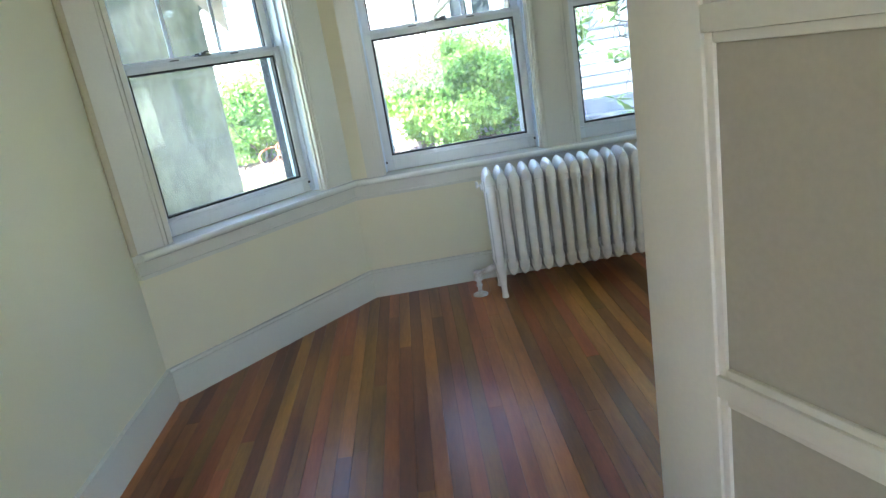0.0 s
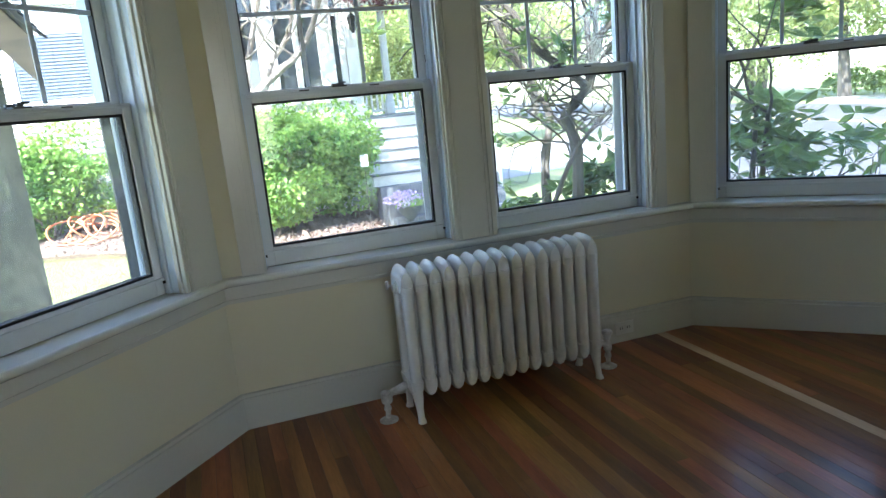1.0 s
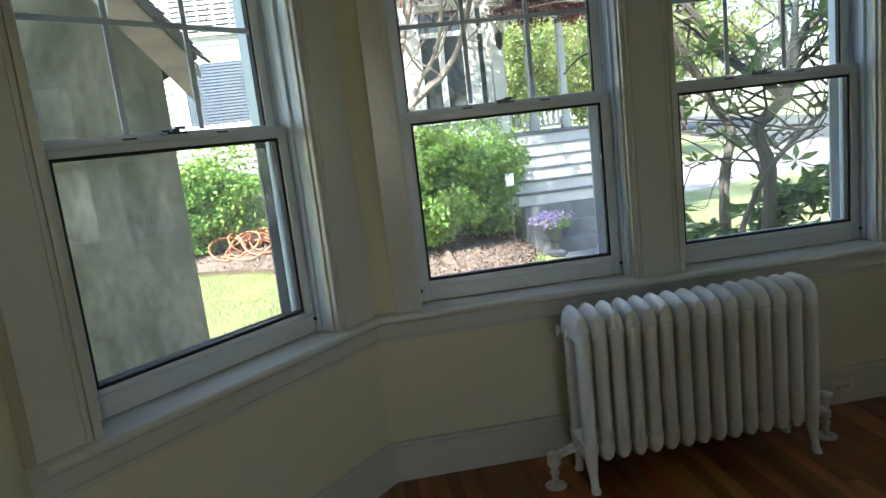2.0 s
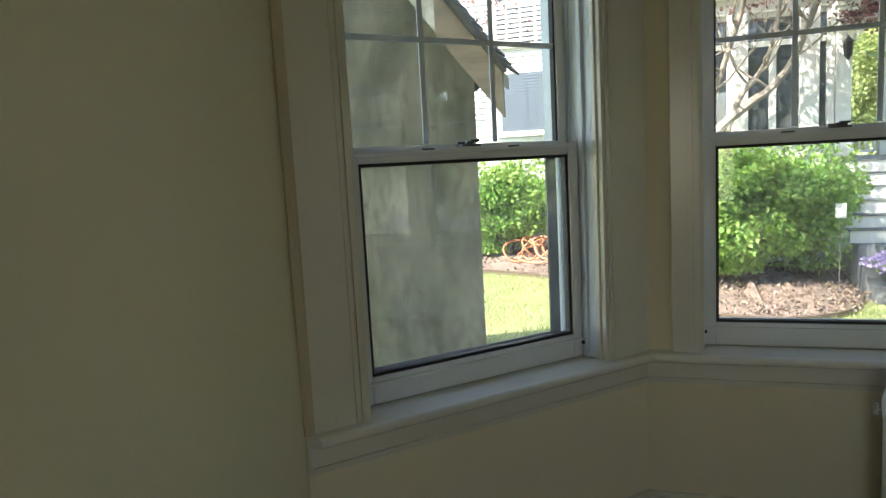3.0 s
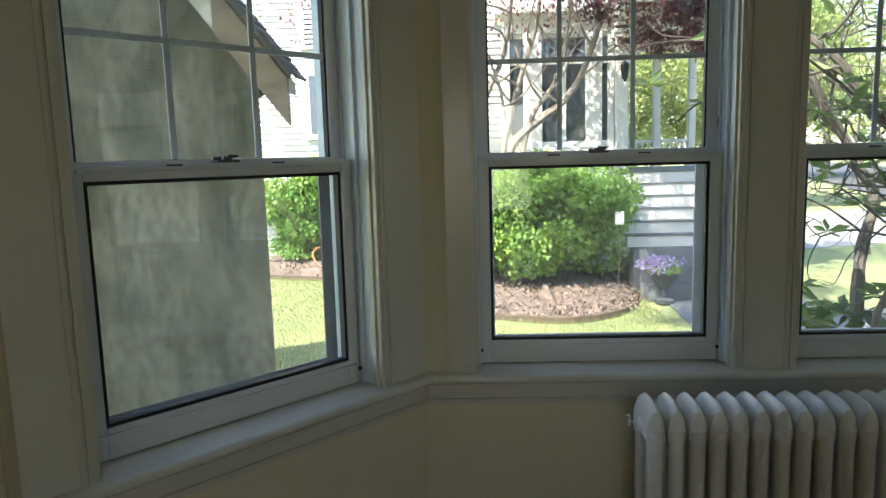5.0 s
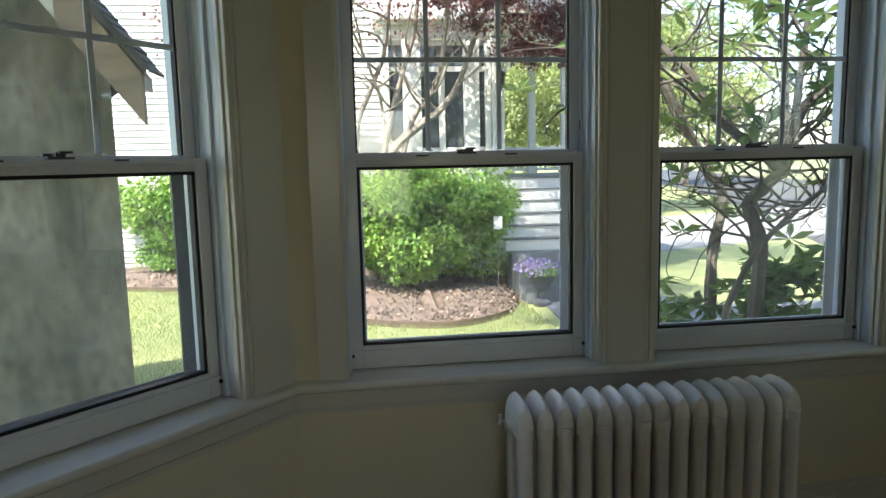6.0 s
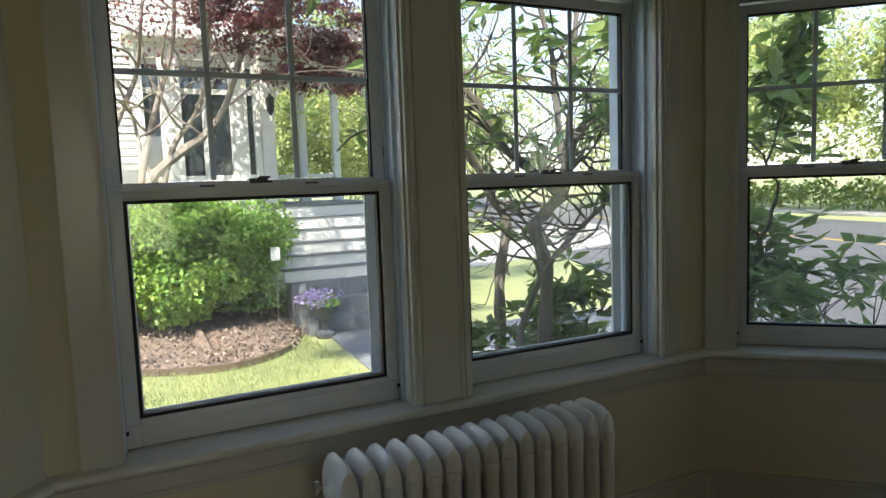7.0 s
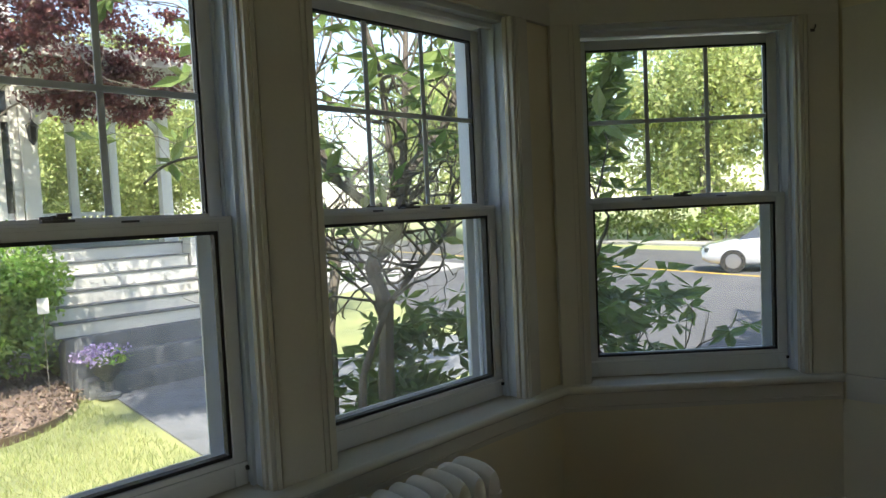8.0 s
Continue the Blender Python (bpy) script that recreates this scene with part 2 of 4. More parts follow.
WALLS = {"L": ((-1.727, 3.485), 47.0), "C": ((0.0, 4.0), 0.0), "R": ((1.749, 3.5705), -44.1)}


def wall_line(key, d):
    """A point and direction of the wall's line, d inside the glass plane."""
    if key == "W":
        return Vector((LEFT_X - FACE + d, 0)), Vector((0, 1))
    if key == "E":
        return Vector((RIGHT_X + FACE - d, 0)), Vector((0, -1))
    (x, y), a = WALLS[key]
    u = Vector((math.cos(radians(a)), math.sin(radians(a))))
    return Vector((x, y)) + Vector((u.y, -u.x)) * d, u


def corner(k1, k2, d):
    (p, u), (q, v) = wall_line(k1, d), wall_line(k2, d)
    w = q - p
    return p + u * ((w.x * v.y - w.y * v.x) / (u.x * v.y - u.y * v.x))


NEXT = {"L": ("W", "C"), "C": ("L", "R"), "R": ("C", "E")}


def strip(bm, key, d0, d1, z0, z1, u0=None, u1=None):
    """A bar along a bay wall from d0 to d1 inside the glass, mitred into the corner where no end is given."""
    before, after = NEXT[key]
    ends = []
    for d in (d0, d1):
        p, u = wall_line(key, d)
        ends.append((corner(before, key, d) if u0 is None else p + u * u0, corner(key, after, d) if u1 is None else p + u * u1))
    (a, b), (c, e) = ends
    return slab(bm, [a, b, e, c], z0, z1)


def WALLS_AT(key, u, d, z):
    """The pose of a thing fixed to a bay wall, its y pointing out of the room."""
    p, v = wall_line(key, d)
    q = p + v * u
    return pose(q.x, q.y, z, 0, 0, WALLS[key][1])


OUT = -0.17
HOLE, SILL, HEAD, CEILING = 0.472, 0.70, 2.20, 2.62
CENTRES = {"L": (0.0,), "C": (-0.5615, 0.5565), "R": (0.0,)}
for key, name in (("L", "wall_west_bay"), ("C", "wall_north"), ("R", "wall_east_bay")):
    wall = thing(name, "cream painted plaster wall of the window bay", "wall", kind="structure")
    part("wall_below", strip(bmesh.new(), key, FACE, OUT, -0.9, SILL), WALL, wall, smooth=None)
    part("wall_above", strip(bmesh.new(), key, FACE, OUT, HEAD, CEILING + 0.1), WALL, wall, smooth=None)
    edges = [None] + [v for c in CENTRES[key] for v in (c - HOLE, c + HOLE)] + [None]
    for a, b in zip(edges[::2], edges[1::2]):
        part("pier", strip(bmesh.new(), key, FACE, OUT, SILL, HEAD, a, b), WALL, wall, smooth=None)

# baseboard, stool, apron and casings run round the bay
base = thing("baseboard", "white painted wooden baseboard along the walls", "baseboard", kind="structure")
stool = thing("window_stool", "white painted window stool and apron under the bay windows", "window sill", kind="structure")
casing = thing("trim", "white painted window casings in the bay", "trim", kind="structure")
for key in "LCR":
    bm = bmesh.new()
    strip(bm, key, FACE + 0.028, FACE, 0.0, 0.148), strip(bm, key, FACE + 0.020, FACE, 0.148, 0.163)
    part("board", bm, TRIM, base, smooth=None)
    bm = bmesh.new()
    nosing = [(-0.02, 0.670), (-0.02, 0.704)] + [(FACE + 0.045 + 0.017 * math.sin(radians(q)), 0.687 + 0.017 * math.cos(radians(q))) for q in range(0, 181, 20)]
    before, after = NEXT[key]
    loft(bm, [[(*corner(before, key, d), z) for d, z in nosing], [(*corner(key, after, d), z) for d, z in nosing]])
    part("ledge", bm, GLOSS, stool, smooth=35)
    bm = bmesh.new()
    strip(bm, key, FACE + 0.016, FACE, 0.607, 0.670), strip(bm, key, FACE + 0.024, FACE, 0.590, 0.607)
    part("apron", bm, TRIM, stool, smooth=None)
    bm = bmesh.new()
    strip(bm, key, FACE + 0.020, FACE, HEAD - 0.015, HEAD + 0.11), strip(bm, key, FACE + 0.035, FACE, HEAD + 0.11, HEAD + 0.135)
    part("head_casing", bm, TRIM, casing, smooth=None)
    edges = [None] + [v for c in CENTRES[key] for v in (c - 0.463, c + 0.463)] + [None]
    for a, b in zip(edges[::2], edges[1::2]):
        bm = bmesh.new()
        lo = None if a is None else a
        hi = None if b is None else b
        if a is None and key == "C":
            lo = b - 0.085
        if b is None and key == "C":
            hi = a + 0.085
        strip(bm, key, FACE + 0.018, FACE, 0.70, HEAD - 0.015, lo, hi)
        for at, sign in ((a, 1), (b, -1)):
            if at is not None:
                strip(bm, key, FACE + 0.026, FACE + 0.018, 0.70, HEAD - 0.015, *sorted((at, at + sign * 0.012)))
                strip(bm, key, FACE + 0.023, FACE + 0.018, 0.70, HEAD - 0.015, *sorted((at + sign * 0.018, at + sign * 0.030)))
        part("side_casing", bm, TRIM, casing, smooth=None)

# bead down the corner between the wall and the west window, tan to show edge shade
at = corner("W", "L", FACE)
bm = bmesh.new()
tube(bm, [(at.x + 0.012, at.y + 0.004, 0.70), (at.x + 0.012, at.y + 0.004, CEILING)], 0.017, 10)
part("corner_bead", bm, BEAD_SHADE, casing, "bead down the wall corner, tan from the shade on its edge")

# the other walls
BACK_Y = 0.56
bm = boxes((LEFT_X - 0.2, LEFT_X, -3.2, corner("W", "L", FACE).y, -0.9, CEILING + 0.1))
solid("wall_west", bm, WALL, "plain cream painted plaster wall beside the bay", "wall", "structure", None)
EAST_OPENINGS = ((1.72, 1.0), (2.55, 0.5))
ex = RIGHT_X + 0.2
bm, last = bmesh.new(), -3.2
for ey, k in EAST_OPENINGS:
    box(bm, RIGHT_X, ex, last, ey - HOLE * k, -0.9, CEILING + 0.1)
    box(bm, RIGHT_X, ex, ey - HOLE * k, ey + HOLE * k, -0.9, SILL), box(bm, RIGHT_X, ex, ey - HOLE * k, ey + HOLE * k, HEAD, CEILING + 0.1)
    last = ey + HOLE * k
box(bm, RIGHT_X, ex, last, corner("R", "E", FACE).y, -0.9, CEILING + 0.1)
solid("wall_east", bm, WALL, "plain cream painted plaster wall", "wall", "structure", None)
bm = boxes((-0.02, RIGHT_X, BACK_Y - 0.12, BACK_Y, 0, CEILING), (LEFT_X, -1.92, BACK_Y - 0.12, BACK_Y, 0, CEILING), (-1.92, -0.02, BACK_Y - 0.12, BACK_Y, 2.12, CEILING))
solid("wall_south", bm, WALL, "cream plaster wall with a wide doorway", "wall", "structure", None)
# The opening in this wall is unseen, added for the hall lamp.
bm = boxes((LEFT_X - 0.2, -1.45, -3.4, -3.2, -0.9, CEILING + 0.1), (-0.15, RIGHT_X + 0.2, -3.4, -3.2, -0.9, CEILING + 0.1),
           (-1.45, -0.15, -3.4, -3.2, -0.9, SILL), (-1.45, -0.15, -3.4, -3.2, HEAD, CEILING + 0.1))
solid("wall_hall", bm, WALL, "cream plaster wall of the room behind", "wall", "structure", None)
bm = boxes((LEFT_X, LEFT_X + 0.02, BACK_Y, corner("W", "L", FACE).y, 0, 0.16))
part("board", bm, TRIM, base, smooth=None)
bm = boxes((RIGHT_X - 0.02, RIGHT_X, BACK_Y, corner("R", "E", FACE).y, 0, 0.16))
part("board", bm, TRIM, base, smooth=None)
bm = boxes((RIGHT_X - 0.05, RIGHT_X, 1.4, corner("R", "E", FACE).y - 0.02, 0.672, 0.70))
part("ledge", bm, TRIM, stool, smooth=None)
bm = boxes((RIGHT_X - 0.02, RIGHT_X, 1.4, corner("R", "E", FACE).y - 0.02, 0.59, 0.672))
part("apron", bm, TRIM, stool, smooth=None)
bm = boxes((RIGHT_X - 0.02, RIGHT_X, 2.55 + 0.232, corner("R", "E", FACE).y - 0.022, 0.70, HEAD), (RIGHT_X - 0.02, RIGHT_X, 1.72 + 0.463, 2.55 - 0.232, 0.70, HEAD))
part("side_casing", bm, TRIM, casing, smooth=None)
plan = [(LEFT_X - 0.2, -3.4), (RIGHT_X + 0.2, -3.4), corner("R", "E", OUT), corner("C", "R", OUT), corner("L", "C", OUT), corner("W", "L", OUT)]
solid("ceiling", slab(bmesh.new(), plan, CEILING + 0.1, CEILING + 0.14), CEIL, "plain white plaster ceiling", "ceiling", "structure", None)
# unseen blocks added above, sized to throw the shade outside
up = thing("shade_blocks", "unseen blocks over the bay, sized to throw shade outside", "house", kind="structure")
part("wall", boxes((-9, -2.6, -8, 3.2, CEILING + 0.2, 6.5), (-2.598, 6, -8, 3.2, CEILING + 0.2, 4.3)), CLAP, up)


# ---------------------------------------------------------------- windows
def frame_bars(bm, w, z0, z1, stile, low, top, y0, y1, bevel=0.003):
    """Four sash bars round an opening of half width w."""
    box(bm, -w - stile, -w, y0, y1, z0 - low, z1 + top, bevel)
    box(bm, w, w + stile, y0, y1, z0 - low, z1 + top, bevel)
    box(bm, -w, w, y0, y1, z0 - low, z0, bevel)
    box(bm, -w, w, y0, y1, z1, z1 + top, bevel)


def gasket(bm, w, z0, z1, t, y0, y1):
    box(bm, -w, -w + t, y0, y1, z0, z1), box(bm, w - t, w, y0, y1, z0, z1)
    box(bm, -w + t, w - t, y0, y1, z0, z0 + t), box(bm, -w + t, w - t, y0, y1, z1 - t, z1)


def make_window(at, name, screen=VINYL):
    win = thing(name, "white double-hung window with six muntin panes above one", "window", at, "bay windows", "structure")
    w, j = 0.3925, 0.4275
    # jamb liners with the two channels, stops and sill
    for s in (-1, 1):
        bm = bmesh.new()
        for a, b, y0, y1 in ((0.4455, 0.4700, -0.082, 0.16), (0.4335, 0.4455, -0.045, -0.026), (0.4335, 0.4455, 0.020, 0.030), (0.4300, 0.4455, 0.078, 0.16),
                             (0.4395, 0.4455, -0.026, 0.020), (0.4395, 0.4455, 0.030, 0.078)):
            box(bm, *sorted((s * a, s * b)), y0, y1, 0.705, 2.185, 0.0015)
        # Jambs use the bluer vinyl, tinted as if lit by the sky.
        part("jamb", bm, SKY_VINYL, win)
        bm = bmesh.new()
        for a, b, y0, y1 in ((0.4400, 0.4700, -0.104, -0.084), (0.4480, 0.4700, -0.125, -0.104)):
            box(bm, *sorted((s * a, s * b)), y0, y1, 0.702, 2.185, 0.004)
        part("stop_bead", bm, TRIM, win)
    part("sill", boxes((-0.4335, 0.4335, 0.022, 0.20, 0.690, 0.716), bevel=0.003), VINYL, win)
    part("head_jamb", boxes((-0.47, 0.47, -0.082, 0.16, 2.170, 2.20), (-0.4335, 0.4335, -0.045, -0.022, 2.150, 2.170), bevel=0.002), VINYL, win)
    # lower sash
    low = part("lower_sash", bmesh.new(), VINYL, win)
    bm = bmesh.new()
    frame_bars(bm, w, 0.790, 1.430, 0.040, 0.084, 0.040, -0.020, 0.017)
    box(bm, -0.43, 0.43, -0.029, -0.020, 0.764, 0.775, 0.002)
    box(bm, -0.41, 0.41, -0.030, -0.020, 1.452, 1.462, 0.002)
    low.data = mesh(bm, "lower_sash", VINYL, 35)
    bm = bmesh.new()
    # Black gasket drawn wider, to cover the shaded sash reveal as well.
    gasket(bm, w, 0.790, 1.430, 0.010, -0.012, 0.014)
    part("gasket", bm, GASKET, low)
    pane = part("pane", boxes((-w + 0.004, w - 0.004, -0.002, 0.002, 0.794, 1.426)), VEILED, low)
    pane.visible_shadow = False
    # upper sash with muntins
    top = part("upper_sash", bmesh.new(), VINYL, win)
    bm = bmesh.new()
    frame_bars(bm, w, 1.480, 2.115, 0.040, 0.045, 0.040, 0.032, 0.068)
    top.data = mesh(bm, "upper_sash", VINYL, 35)
    bm = bmesh.new()
    box(bm, -w, -w + 0.006, 0.038, 0.060, 1.480, 2.115), box(bm, w - 0.006, w, 0.038, 0.060, 1.480, 2.115)
    box(bm, -w + 0.006, w - 0.006, 0.038, 0.060, 2.109, 2.115)
    part("gasket", bm, GASKET, top)
    pane = part("pane", boxes((-w + 0.004, w - 0.004, 0.048, 0.052, 1.484, 2.111)), GLASS, top)
    pane.visible_shadow = False
    for x in (-w / 3, w / 3):
        part("muntin", boxes((x - 0.009, x + 0.009, 0.041, 0.047, 1.484, 2.111), bevel=0.002), SKY_VINYL, top)
    part("muntin", boxes((-w + 0.004, w - 0.004, 0.0405, 0.0475, 1.795, 1.813), bevel=0.002), SKY_VINYL, top)
    # insect screen frame outside the lower half
    bm = bmesh.new()
    frame_bars(bm, w - 0.018, 0.785, 1.44, 0.045, 0.06, 0.022, 0.085, 0.095)
    part("screen_frame", bm, screen, win)
    # lock and keeper on the meeting rail, tilt latches
    part("sash_lock", boxes((-0.035, 0.035, -0.018, 0.010, 1.470, 1.477), (-0.012, 0.012, -0.012, 0.008, 1.477, 1.488), (-0.004, 0.030, -0.018, -0.008, 1.484, 1.492), bevel=0.002), BRONZE, low)
    part("keeper", boxes((-0.030, 0.030, 0.018, 0.031, 1.470, 1.486), bevel=0.002), BRONZE, top)
    for x in (-0.16, 0.16):
        part("tilt_latch", boxes((x - 0.022, x + 0.022, -0.0215, -0.019, 1.4635, 1.469), bevel=0.001), BRONZE, low)
    for s in (-1, 1):
        part("balance_shoe", boxes((*sorted((s * 0.4372, s * 0.4395)), 0.046, 0.062, 1.55, 1.585)), DARK, win)
        part("sash_stop", boxes((*sorted((s * 0.4250, s * 0.4330)), -0.030, -0.021, 0.750, 0.761)), DARK, win)
    return win


make_window(pose(RIGHT_X + FACE, 1.72, 0, 0, 0, -90), "window_5")
make_window(pose(RIGHT_X + FACE, 2.55, 0, 0, 0, -90) @ Matrix.Diagonal((0.5, 1, 1, 1)), "window_6")
make_window(pose(-0.5615, 4, 0), "window_2")
make_window(pose(0.5565, 4, 0), "window_3")
# Screen frame coloured dark here, for the shade on the outer jamb.
make_window(pose(-1.727, 3.485, 0, 0, 0, 47.0), "window_1", BRONZE)
make_window(pose(1.749, 3.5705, 0, 0, 0, -44.1), "window_4")


# ---------------------------------------------------------------- radiator
def rounded(w, d, n=5, r=None):
    """Plan corners of a rounded bar, w along x and d along y."""
    r = min(w, d) / 2 * 0.98 if r is None else r
    out = []
    for cx, cy, a0 in ((w / 2 - r, d / 2 - r, 0), (-w / 2 + r, d / 2 - r, 90), (-w / 2 + r, -d / 2 + r, 180), (w / 2 - r, -d / 2 + r, 270)):
        for k in range(n):
            a = radians(a0 + 90 * k / (n - 1))
            out.append((cx + r * math.cos(a), cy + r * math.sin(a)))
    return out


RAD = pose(-0.020, 3.625, 0)
radiator = thing("radiator", "white painted cast iron column radiator under the windows", "radiator", RAD)
N, PITCH, DEPTH, TOP, LOW = 15, 0.0642, 0.205, 0.697, 0.094


def section_mesh(feet):
    """One section: two columns joined by a rounded crown and base."""
    bm = bmesh.new()
    # column pair: front and back
    for y in (-DEPTH / 2 + 0.036, DEPTH / 2 - 0.036):
        loft(bm, [[(px, y + py, z) for px, py in rounded(w, d)] for w, d, z in ((0.040, 0.066, 0.15), (0.045, 0.070, 0.20), (0.045, 0.070, 0.56), (0.050, 0.072, 0.615))])
    # crown and base: bent bars across the depth

    def hood(z_in, z_out):
        rings = []
        for k in range(11):
            y = -DEPTH / 2 + DEPTH * k / 10
            e = 1 - abs(2 * k / 10 - 1) ** 3.2
            half = 0.006 + 0.022 * min(1, e * 2.6) ** 0.5
            zt = z_in + (z_out - z_in) * (0.28 + 0.72 * e ** 0.45) if k not in (0, 10) else z_in + (z_out - z_in) * 0.10
            rings.append([(half * math.cos(b), y, z_in + (zt - z_in) * max(0, math.sin(b)) ** 0.75 - (0.02 * (zt - z_in) / abs(z_out - z_in) if math.sin(b) < -0.01 else 0)) for b in [math.pi * i / 8 for i in range(9)] + [-math.pi / 2]])
        loft(bm, rings)
    hood(0.585, TOP)
    hood(0.185, LOW)
    if feet:
        for s in (-1, 1):
            rings = []
            for z, y, w, d in ((0.17, 0.062, 0.046, 0.070), (0.11, 0.068, 0.044, 0.055), (0.06, 0.078, 0.032, 0.034), (0.02, 0.088, 0.030, 0.030), (0.008, 0.094, 0.036, 0.040), (0.0, 0.096, 0.036, 0.042)):
                rings.append([(px, s * y + py, z) for px, py in rounded(w, d)])
            loft(bm, rings)
    return mesh(bm, "section", IRON, 40)


plain, footed = section_mesh(False), section_mesh(True)
for k in range(N):
    ob = new("section", footed if k in (0, N - 1) else plain)
    ob.parent = radiator
    ob.location = ((k - (N - 1) / 2) * PITCH, 0, 0)
bm = bmesh.new()
for z in (0.60, 0.16):
    tube(bm, [((0 - (N - 1) / 2) * PITCH - 0.028, 0, z), (((N - 1) / 2) * PITCH + 0.028, 0, z)], 0.026, 12)
part("nipple_rod", bm, IRON, radiator)
bm = bmesh.new()
xl = -(N - 1) / 2 * PITCH - 0.024
lathe(bm, [(0.030, 0), (0.030, 0.008), (0.018, 0.012), (0.018, 0.020)], n=12)
for v in bm.verts:
    v.co = Vector((xl - v.co.z, v.co.x, 0.60 + v.co.y))
part("end_plug", bm, IRON, radiator)
bm = bmesh.new()
tube(bm, [(xl - 0.01, 0.03, 0.60), (xl - 0.03, 0.03, 0.602), (xl - 0.034, 0.03, 0.602)], [0.006, 0.006, 0.009], 8)
tube(bm, [(xl - 0.034, 0.03, 0.59), (xl - 0.034, 0.03, 0.625)], 0.007, 8)
part("air_vent", bm, RUSTY, radiator, "small worn air vent")


def valve(x, tall):
    bm = bmesh.new()
    lathe(bm, [(0.042, 0.0), (0.042, 0.005), (0.030, 0.012), (0.012, 0.014), (0.012, 0.05), (0.017, 0.052), (0.017, 0.066), (0.013, 0.068), (0.013, 0.085)], (x, 0, 0), 16)
    part("floor_flange", bm, RUSTY, radiator, "white painted floor flange and riser")
    bm = bmesh.new()
    s = 1 if x < 0 else -1
    if tall:
        lathe(bm, [(0.016, 0.085), (0.020, 0.09), (0.020, 0.115), (0.014, 0.12), (0.014, 0.15), (0.018, 0.152), (0.018, 0.165), (0.010, 0.168)], (x, 0, 0), 12)
        part("packing_nut", bm, RUSTY, radiator)
        bm = bmesh.new()
        lathe(bm, [(0.008, 0.168), (0.026, 0.172), (0.028, 0.182), (0.024, 0.190), (0.010, 0.192)], (x, 0, 0), 14)
        part("valve_handle", bm, RUSTY, radiator)
    else:
        lathe(bm, [(0.017, 0.085), (0.024, 0.088), (0.026, 0.10), (0.024, 0.135), (0.015, 0.142), (0.004, 0.144)], (x, 0, 0), 14)
        part("valve_cap", bm, RUSTY, radiator)
    bm = bmesh.new()
    tube(bm, [(x, 0, 0.11), (x + s * 0.03, 0, 0.13), (x + s * 0.10, 0, 0.15)], [0.014, 0.016, 0.018], 10)
    part("union", bm, RUSTY, radiator)


valve(-0.575, False)
valve(0.560, True)

# outlet in the baseboard
outlet = thing("outlet", "white double outlet plate set in the baseboard", "outlet", pose(0.80, 4.0 - FACE - 0.028, 0.080))
part("plate", boxes((-0.057, 0.057, -0.005, 0.0, -0.035, 0.035), bevel=0.002), PLATE, outlet)
for x in (-0.022, 0.022):
    sock = part("socket", boxes((x - 0.017, x + 0.017, -0.007, -0.004, -0.014, 0.014), bevel=0.002), PLATE, outlet)
    part("slot", boxes((x - 0.008, x - 0.005, -0.0078, -0.006, -0.005, 0.007), (x + 0.005, x + 0.008, -0.0078, -0.006, -0.005, 0.007)), DARK, sock)

# curtain hook left on the casing
hook = thing("curtain_hook", "small dark metal curtain hook on the window casing", "hook", WALLS_AT("R", 0.50, FACE + 0.018, 2.12))
part("stem", tube(bmesh.new(), [(0, 0, 0), (0, -0.02, 0), (0, -0.028, 0.006), (0, -0.03, 0.016)], 0.0025), BRONZE, hook)
part("plate", boxes((-0.012, 0.012, -0.002, 0.0, -0.006, 0.006)), BRONZE, hook)

# panelled door standing open
DOOR = pose(-0.437, 1.28, 0, 0, 0, -68)
door = thing("door_1", "open cream painted door with tall recessed panels", "door", DOOR, kind="structure")
stiles = (0.0, 0.155, 0.605, 0.76)
for a, b in (stiles[:2], stiles[2:]):
    part("stile", boxes((a, b, 0.0, 0.04, 0.01, 2.04), bevel=0.003), DOORP, door)
rails = ((0.01, 0.17), (0.70, 0.74), (1.30, 1.34), (1.92, 2.04))
for a, b in rails:
    part("rail", boxes((0.155, 0.605, 0.0, 0.04, a, b), bevel=0.002), DOORP, door)
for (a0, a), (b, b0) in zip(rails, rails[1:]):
    part("panel", boxes((0.16, 0.60, 0.016, 0.026, a + 0.003, b - 0.003)), PANEL_SHADE, door, "recessed panel with its shade put into the colour")
    bm = bmesh.new()
    for x0, x1, z0, z1 in ((0.155, 0.171, a, b), (0.589, 0.605, a, b), (0.171, 0.589, a, a + 0.016), (0.171, 0.589, b - 0.016, b)):
        box(bm, x0, x1, 0.006, 0.016, z0, z1, 0.004)
    part("sticking", bm, DOORP, door)


# ---------------------------------------------------------------- outside
GROUND = -0.60


